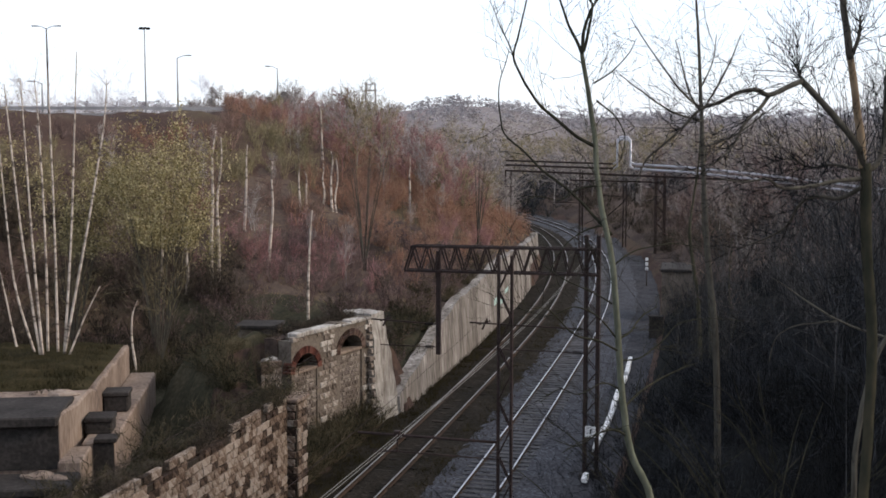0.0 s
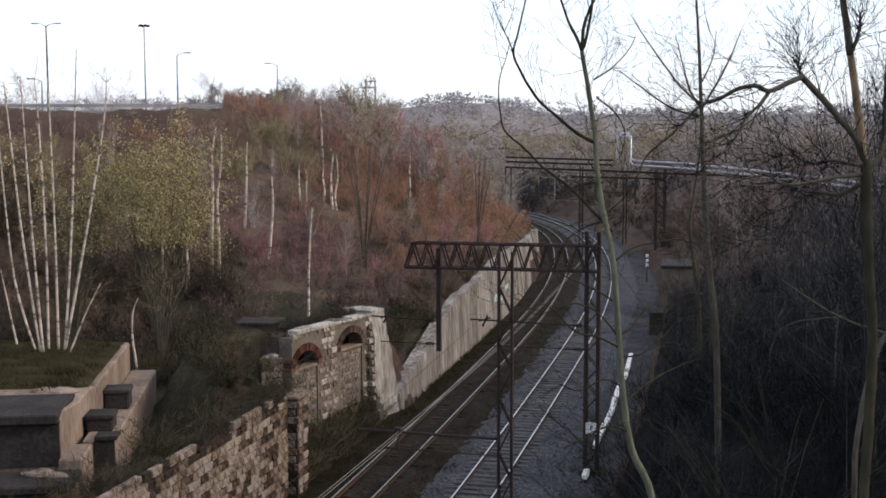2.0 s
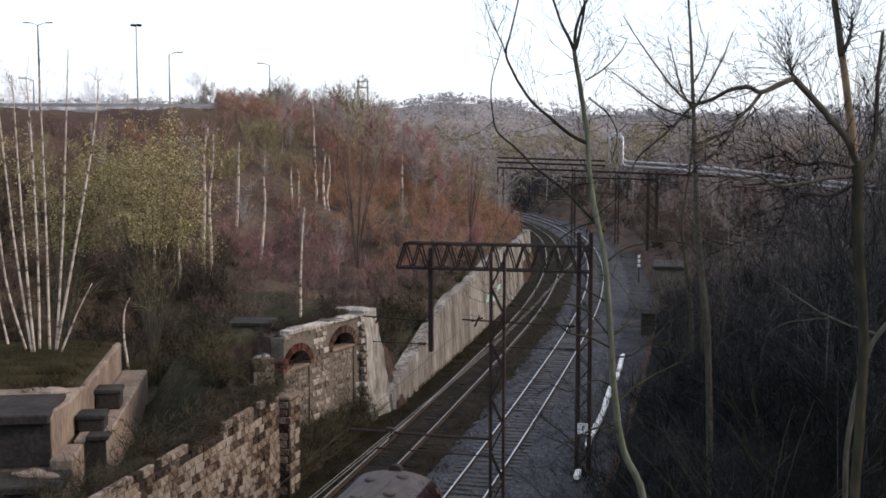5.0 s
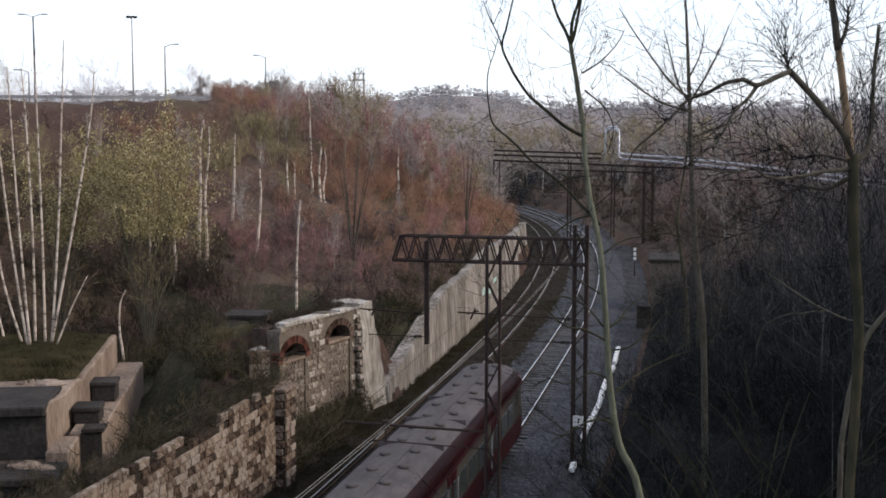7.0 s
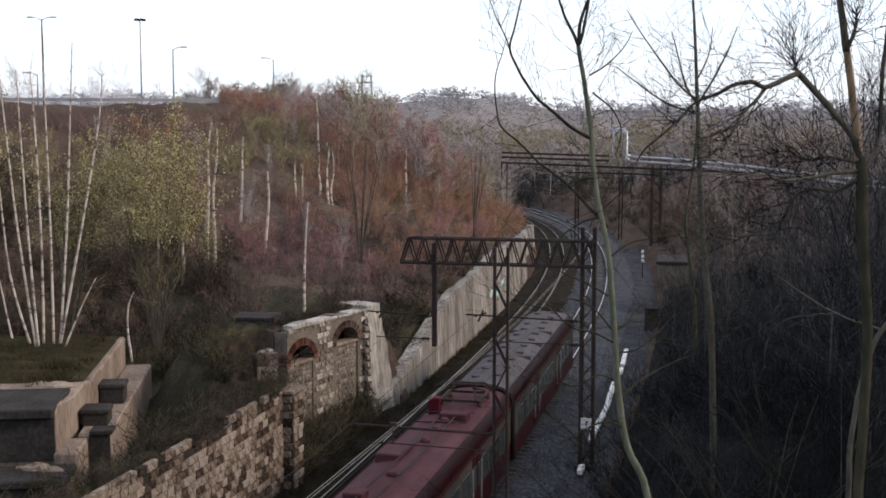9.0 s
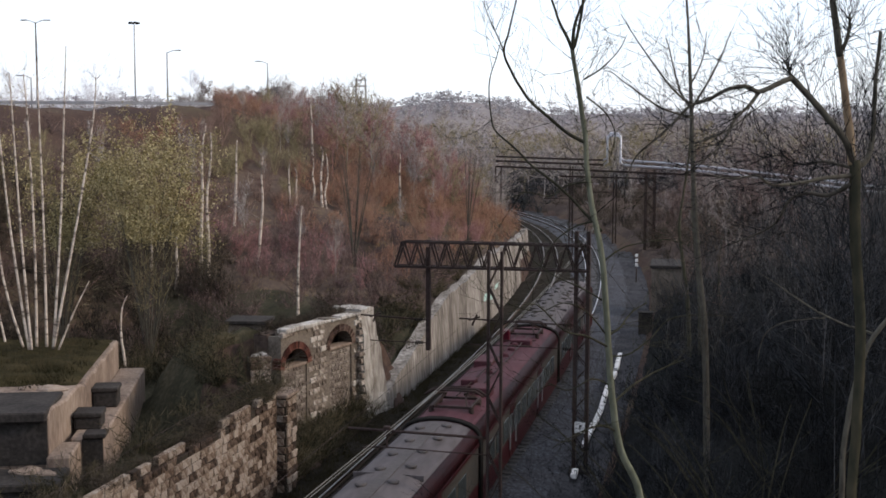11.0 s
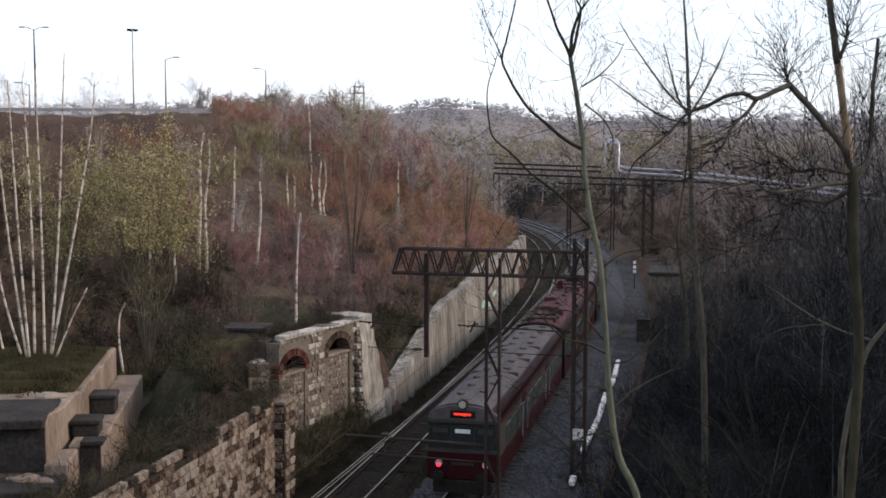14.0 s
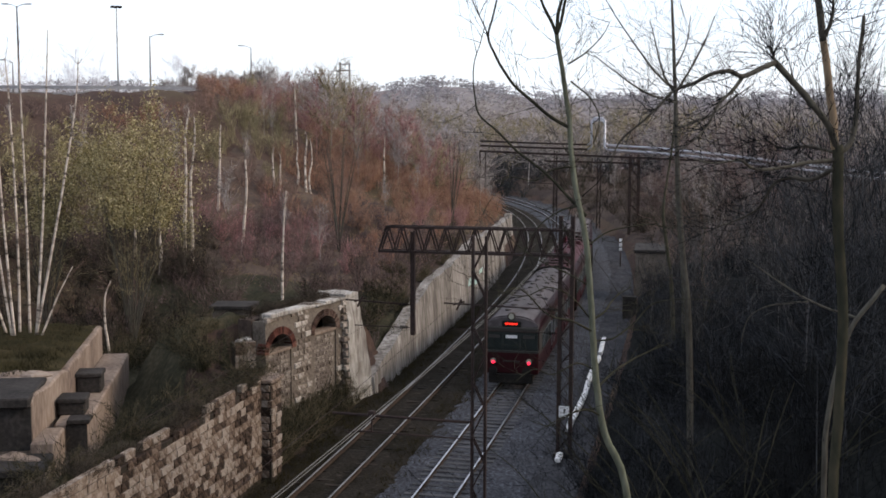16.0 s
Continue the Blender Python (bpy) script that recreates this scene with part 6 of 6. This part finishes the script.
# ---- the train ----
def car_mesh(kind, length):
    """One car: its origin on the rails under its middle, y forwards."""
    w, floor, eave, crown = 1.41, 0.75, 3.05, 3.78
    h = length / 2
    label = {"tail": "dark red trailing train car with lit red tail lamps", "motor": "middle train car with a faded red roof and folded pantographs",
             "lead": "dark red leading train car with a grimy grey roof"}[kind]
    car = thing("train_car", label, "train car", None, "cars of the train")
    ends = {"tail": -1, "lead": 1, "motor": 0}[kind]

    def loft(prof, y0, y1):
        bm = bmesh.new()
        rings = [[bm.verts.new((x, y, z)) for x, z in prof] for y in (y0, y1)]
        n = len(prof)
        for k in range(n):
            f = bm.faces.new((rings[0][k], rings[0][(k + 1) % n], rings[1][(k + 1) % n], rings[1][k]))
        bm.faces.new(rings[0][::-1])
        bm.faces.new(rings[1])
        return bm

    part("body", loft(((-w, floor), (-w, eave), (w, eave), (w, floor)), -h + 0.25, h - 0.25), M_TRAINRED, car)
    arc = [(w * math.cos(math.pi * i / 12), eave + 0.01 + (crown - eave) * math.sin(math.pi * i / 12) ** 0.8) for i in range(13)]
    part("roof", loft(arc, -h + 0.15, h - 0.15), M_REDROOF if kind == "motor" else M_ROOF, car)
    bm = bmesh.new()
    for x in (-w - 0.01, w + 0.01):
        box(bm, x - 0.03, x + 0.03, -h + 0.3, h - 0.3, eave - 0.06, eave + 0.05)
    part("gutter", bm, M_TRAINRED, car)
    bm = bmesh.new()
    box(bm, -w + 0.25, w - 0.25, -h + 3, h - 3, 0.35, floor, None, 0.05)
    part("underframe", bm, M_UNDER, car)
    # pale band round the windows
    for x in (-w, w):
        bm = bmesh.new()
        box(bm, x - 0.012, x + 0.012, -h + 0.3, h - 0.3, 1.68, eave - 0.07)
        part("window_band", bm, M_TRAINCREAM, car, "grimy grey-cream band round the windows")
    # windows and doors
    bm = bmesh.new()
    box(bm, -0.02, 0.02, -0.6, 0.6, -0.42, 0.42, None, 0.015)
    win = None
    doors = (-h * 0.36, h * 0.36)
    bays = [y for y in np.arange(-h + 2.2, h - 1.5, 1.55) if all(abs(y - d) > 1.3 for d in doors)]
    for x in (-w - 0.012, w + 0.012):
        for y in bays:
            m = Matrix.Translation((x, float(y), 2.2))
            if win is None:
                win = part("window", bm, M_GLASS, car, m=m)
            else:
                piece("window", win.data, car, m)
        for y in doors:
            bm2 = bmesh.new()
            for dy in (-0.33, 0.33):
                box(bm2, x - 0.025, x + 0.025, y + dy - 0.3, y + dy + 0.3, 0.85, 2.95, None, 0.01)
            door = part("door", bm2, M_TRAINRED, car)
            bm2 = bmesh.new()
            for dy in (-0.33, 0.33):
                box(bm2, x - 0.04, x + 0.04, y + dy - 0.2, y + dy + 0.2, 1.75, 2.6, None, 0.01)
            part("door_glass", bm2, M_GLASS, door)
            for dy in (-0.72, 0.72):
                bm2 = bmesh.new()
                bar(bm2, (x * 1.03, y + dy, 1.2), (x * 1.03, y + dy, 2.6), 0.05)
                part("grab_rail", bm2, M_GALV, door, "pale metal grab rail")
    # bogies
    for y in (-h + 3.1, h - 3.1):
        bm = bmesh.new()
        box(bm, -1.0, 1.0, y - 1.7, y + 1.7, 0.3, 0.62, None, 0.04)
        bog = part("bogie", bm, M_UNDER, car)
        for dy in (-1.25, 1.25):
            bm = bmesh.new()
            for x in (-0.7525, 0.7525):
                tube(bm, [(x - 0.065, y + dy, 0.53), (x + 0.065, y + dy, 0.53)], 0.46, 18)
            tube(bm, [(-0.75, y + dy, 0.53), (0.75, y + dy, 0.53)], 0.08, 8)
            part("wheelset", bm, M_STEEL, bog)
    # roof ventilators
    if kind != "motor":
        bm = bmesh.new()
        tube(bm, [(0, 0, 0), (0, 0, 0.09), (0, 0, 0.13)], [0.13, 0.19, 0.12], 10)
        vent = None
        for i, y in enumerate(np.arange(-h + 1.9, h - 1.2, 1.75)):
            for x in (-0.42, 0.42):
                m = Matrix.Translation((x + (0.06 if i % 2 else -0.03), float(y) + (0.5 if x > 0 else 0), crown - 0.06))
                if vent is None:
                    vent = part("roof_vent", bm, M_ROOFDARK, car, m=m)
                else:
                    piece("roof_vent", vent.data, car, m)
        bm = bmesh.new()
        box(bm, -0.17, 0.17, -h + 0.8, h - 0.6, crown - 0.03, crown + 0.02)
        part("roof_walkway", bm, M_ROOFDARK, car, "darker walkway along the roof")
        for y in (-h + 6.9, 0.0, h - 6.9):
            bm = bmesh.new()
            box(bm, -1.1, 1.1, float(y) - 0.025, float(y) + 0.025, crown - 0.2, crown - 0.02)
            part("roof_seam", bm, M_ROOF, car)
    else:
        for sgn in (-1, 1):
            y = sgn * (h - 2.4)
            bm = bmesh.new()
            for x in (-0.75, 0.75):
                bar(bm, (x, y - 0.9, crown + 0.12), (x, y + 0.9, crown + 0.12), 0.1)
                for yy in (-0.75, 0.75):
                    tube(bm, [(x, y + yy, crown - 0.3), (x, y + yy, crown + 0.12)], 0.1, 8)
            for yy in (-0.8, 0.8):
                bar(bm, (-0.75, y + yy, crown + 0.12), (0.75, y + yy, crown + 0.12), 0.09)
            panto = part("pantograph", bm, M_STEEL, car, "folded dark steel pantograph")
            bm = bmesh.new()
            for x in (-0.62, 0.62):
                bar(bm, (x, y - 0.95, crown + 0.16), (x * 0.6, y + 0.1, crown + 0.46), 0.07)
                bar(bm, (x * 0.6, y + 0.1, crown + 0.46), (x, y - 0.55, crown + 0.6), 0.06)
                bar(bm, (x, y + 0.95, crown + 0.16), (x * 0.6, y - 0.1, crown + 0.46), 0.07)
                bar(bm, (x * 0.6, y - 0.1, crown + 0.46), (x, y + 0.55, crown + 0.6), 0.06)
            part("linkage", bm, M_STEEL, panto)
            bm = bmesh.new()
            for yy in (-0.2, 0.15):
                tube(bm, [(-1.12, y + yy, crown + 0.42), (-0.8, y + yy, crown + 0.62), (0.8, y + yy, crown + 0.62), (1.12, y + yy, crown + 0.42)], 0.05, 6)
            part("collector", bm, M_STEEL, panto)
        for x, y, sx, sy, hh in ((-0.62, h - 4.5, 0.2, 0.22, 0.52), (0.3, h - 5.4, 0.5, 0.3, 0.22), (0.5, -h + 5.0, 0.4, 0.5, 0.25), (-0.3, -h + 6.5, 0.3, 0.3, 0.2), (-0.5, 0.4, 0.4, 0.8, 0.18)):
            bm = bmesh.new()
            box(bm, x - sx, x + sx, y - sy, y + sy, crown - 0.25, crown + hh, None, 0.04)
            part("roof_box", bm, M_REDBOX if hh > 0.5 else M_REDROOF, car)
        bm = bmesh.new()
        for x in (-0.2, 0.35):
            tube(bm, [(x, -h + 3.4, crown + 0.12), (x + 0.1, 0, crown + 0.1), (x, h - 3.4, crown + 0.12)], 0.03, 6)
        for y in (h - 4.8, h - 6.3, -h + 5.6):
            tube(bm, [(-0.9, y, crown + 0.02), (0.9, y + 0.15, crown + 0.05)], 0.03, 6)
        part("roof_conduit", bm, M_STEEL, car)
        bm = bmesh.new()
        for y in (h - 6.0, h - 7.2, 2.0, -2.0):
            tube(bm, [(0.1, y, crown - 0.05), (0.1, y, crown + 0.14)], [0.2, 0.12], 10)
        part("roof_vent", bm, M_REDROOF, car)
    # red shoulders of the roof
    for sgn in (-1, 1):
        bm = bmesh.new()
        band = [(sgn * (w + 0.012) * math.cos(math.pi * i / 24), eave + 0.014 + (crown - eave) * math.sin(math.pi * i / 24) ** 0.8) for i in range(6)]
        rings = [[bm.verts.new((x, y, z + 0.01)) for x, z in band] for y in (-h + 0.2, h - 0.2)]
        for k in range(5):
            bm.faces.new((rings[0][k], rings[0][k + 1], rings[1][k + 1], rings[1][k]))
        bmesh.ops.solidify(bm, geom=bm.faces[:], thickness=0.02)
        part("roof_shoulder", bm, M_TRAINRED, car, "dark red roof shoulder")
    # gangway bellows between the cars
    for k in (-1, 1):
        if k != ends:
            bm = bmesh.new()
            for i in range(4):
                box(bm, -0.75, 0.75, k * (h - 0.1 + 0.02) - 0.04 + k * 0.03 * i, k * (h - 0.1 + 0.02) + 0.04 + k * 0.03 * i, 0.9, 3.3 - 0.03 * (i % 2))
            part("gangway", bm, M_UNDER, car)
            hoop = [(x * 1.03, z + 0.07) for x, z in arc]
            path = [(hoop[0][0], k * (h - 0.06), 0.9)] + [(x, k * (h - 0.06), z) for x, z in hoop] + [(hoop[-1][0], k * (h - 0.06), 0.9)]
            bm = bmesh.new()
            tube(bm, path, 0.07, 6)
            part("end_hoop", bm, M_UNDER, car, "black rubber hoop round the car end")
    if ends:
        k = ends
        y = k * h
        # cab front: lower apron, window band, brow
        bm = bmesh.new()
        box(bm, -w, w, min(y, y - k * 0.35), max(y, y - k * 0.35), 0.72, 1.95, None, 0.07)
        part("apron", bm, M_TRAINRED, car, "dark red cab apron")
        bm = bmesh.new()
        box(bm, -w + 0.04, w - 0.04, min(y - k * 0.08, y - k * 0.4), max(y - k * 0.08, y - k * 0.4), 1.95, 2.95)
        part("cab_front", bm, M_CABDARK, car)
        for x in (-0.9, 0.0, 0.9):
            bm = bmesh.new()
            box(bm, x - 0.39, x + 0.39, y - k * 0.08 - 0.02, y - k * 0.08 + 0.02, 2.05, 2.8, None, 0.02)
            pane = part("windscreen", bm, M_GLASS, car)
            bm = bmesh.new()
            box(bm, x - 0.3, x + 0.3, y - k * 0.05 - 0.01, y - k * 0.05 + 0.01, 2.6, 2.76)
            part("sun_visor", bm, M_WHITE if x == 0.0 else M_TRAINCREAM, pane)
        bm = bmesh.new()
        box(bm, -w, w, min(y + k * 0.02, y - k * 0.4), max(y + k * 0.02, y - k * 0.4), 2.95, 3.2, None, 0.06)
        part("brow", bm, M_TRAINCREAM, car)
        bm = bmesh.new()
        prof = [(w * math.cos(math.pi * i / 12), 3.19 + 0.5 * math.sin(math.pi * i / 12)) for i in range(13)]
        a = [bm.verts.new((x, y - k * 0.05, z)) for x, z in prof]
        b = [bm.verts.new((x, y - k * 0.5, z + 0.05)) for x, z in prof]
        for i in range(12):
            bm.faces.new((a[i], a[i + 1], b[i + 1], b[i]))
        bm.faces.new(a)
        part("roof_end", bm, M_ROOF, car)
        bm = bmesh.new()
        box(bm, -0.5, 0.5, y - k * 0.05 - 0.05, y - k * 0.05 + 0.06, 3.2, 3.5, None, 0.03)
        disp = part("display_box", bm, M_UNDER, car)
        bm = bmesh.new()
        rng = random.Random(5)
        for i in range(11):
            x = -0.3 + i * 0.06
            box(bm, x - 0.021, x + 0.021, y + k * 0.02 - 0.006, y + k * 0.02 + 0.006, 3.3 + rng.uniform(-0.01, 0.04), 3.4)
        if k < 0:
            part("display_text", bm, M_DISPLAY, disp, "glowing orange-red destination bars")
        else:
            part("display_text", bm, M_LAMPGLASS, disp)
        bm = bmesh.new()
        tube(bm, [(0, y - k * 0.25, 3.75), (0, y + k * 0.03, 3.75)], 0.2, 16)
        lamp = part("top_lamp", bm, M_STEEL, car, "round unlit top lamp")
        bm = bmesh.new()
        tube(bm, [(0, y + k * 0.031, 3.75), (0, y + k * 0.045, 3.75)], 0.15, 16)
        part("lens", bm, M_LAMPGLASS, lamp)
        bm = bmesh.new()
        box(bm, -w - 0.005, w + 0.005, min(y + k * 0.012, y - k * 0.3), max(y + k * 0.012, y - k * 0.3), 1.84, 1.95)
        part("waist_band", bm, M_TRAINCREAM, car, "grimy pale band under the cab windows")
        for x in (-0.93, 0.93):
            bm = bmesh.new()
            tube(bm, [(x, y - k * 0.1, 1.4), (x, y + k * 0.06, 1.4)], 0.17, 14)
            lamp = part("lamp_housing", bm, M_STEEL, car)
            bm = bmesh.new()
            tube(bm, [(x, y + k * 0.061, 1.42), (x, y + k * 0.072, 1.42)], 0.14, 14)
            part("lamp_glass", bm, M_LAMPGLASS, lamp, "dusty round lamp glass")
            bm = bmesh.new()
            tube(bm, [(x, y + k * 0.073, 1.34), (x, y + k * 0.09, 1.34)], 0.075, 12)
            part("tail_lamp" if k < 0 else "lamp_lens", bm, M_TAIL if k < 0 else M_LAMPGLASS, lamp)
        for x in (-0.87, 0.87):
            bm = bmesh.new()
            tube(bm, [(x, y, 0.98), (x, y + k * 0.45, 0.98)], 0.09, 10)
            tube(bm, [(x, y + k * 0.45, 0.98), (x, y + k * 0.52, 0.98)], 0.23, 14)
            part("buffer", bm, M_UNDER, car)
        bm = bmesh.new()
        box(bm, -1.15, 1.15, y - 0.1, y + 0.1, 0.25, 0.75, None, 0.03)
        part("snow_plough", bm, M_UNDER, car)
        bm = bmesh.new()
        for i in range(7):
            box(bm, -0.42 + 0.13 * i, -0.34 + 0.13 * i, y + k * 0.005 - 0.01, y + k * 0.005 + 0.01, 1.35, 1.45)
        part("fleet_mark", bm, M_TRAINCREAM, car)
    return car


TAIL_LEN, MID_LEN = 20.7, 21.6
tail_car, motor_car, lead_car = car_mesh("tail", TAIL_LEN), car_mesh("motor", MID_LEN), car_mesh("lead", TAIL_LEN)


def tail_at(t):
    """How far along the line the rear end stands."""
    late = t - 12.5
    return 4.75 + 8.01 * late - (1.2 * (1 - math.exp(late / 2)) if late < 0 else 0)


def motions():
    times = [i * 0.5 for i in range(33)]
    for car, mid, length in ((tail_car, TAIL_LEN / 2, TAIL_LEN), (motor_car, TAIL_LEN + MID_LEN / 2, MID_LEN), (lead_car, TAIL_LEN + MID_LEN + TAIL_LEN / 2, TAIL_LEN)):
        rows = []
        for t in times:
            s = tail_at(t) + mid
            a, b = far_at(s - length / 2 + 3.1), far_at(s + length / 2 - 3.1)
            d = b - a
            rows.append((t, Matrix.Translation((a + b) / 2 + Vector((0, 0, 0.07))) @ Matrix.Rotation(math.atan2(-d.x, d.y), 4, "Z")))
        walk(car, rows)


def far_at(s):
    """As at(), and straight on behind the camera where the line is not drawn."""
    if s >= -55:
        return at(s)
    a = heading(-55)
    return at(-55) + Vector((math.sin(a), math.cos(a), 0)) * (s + 55)


motions()
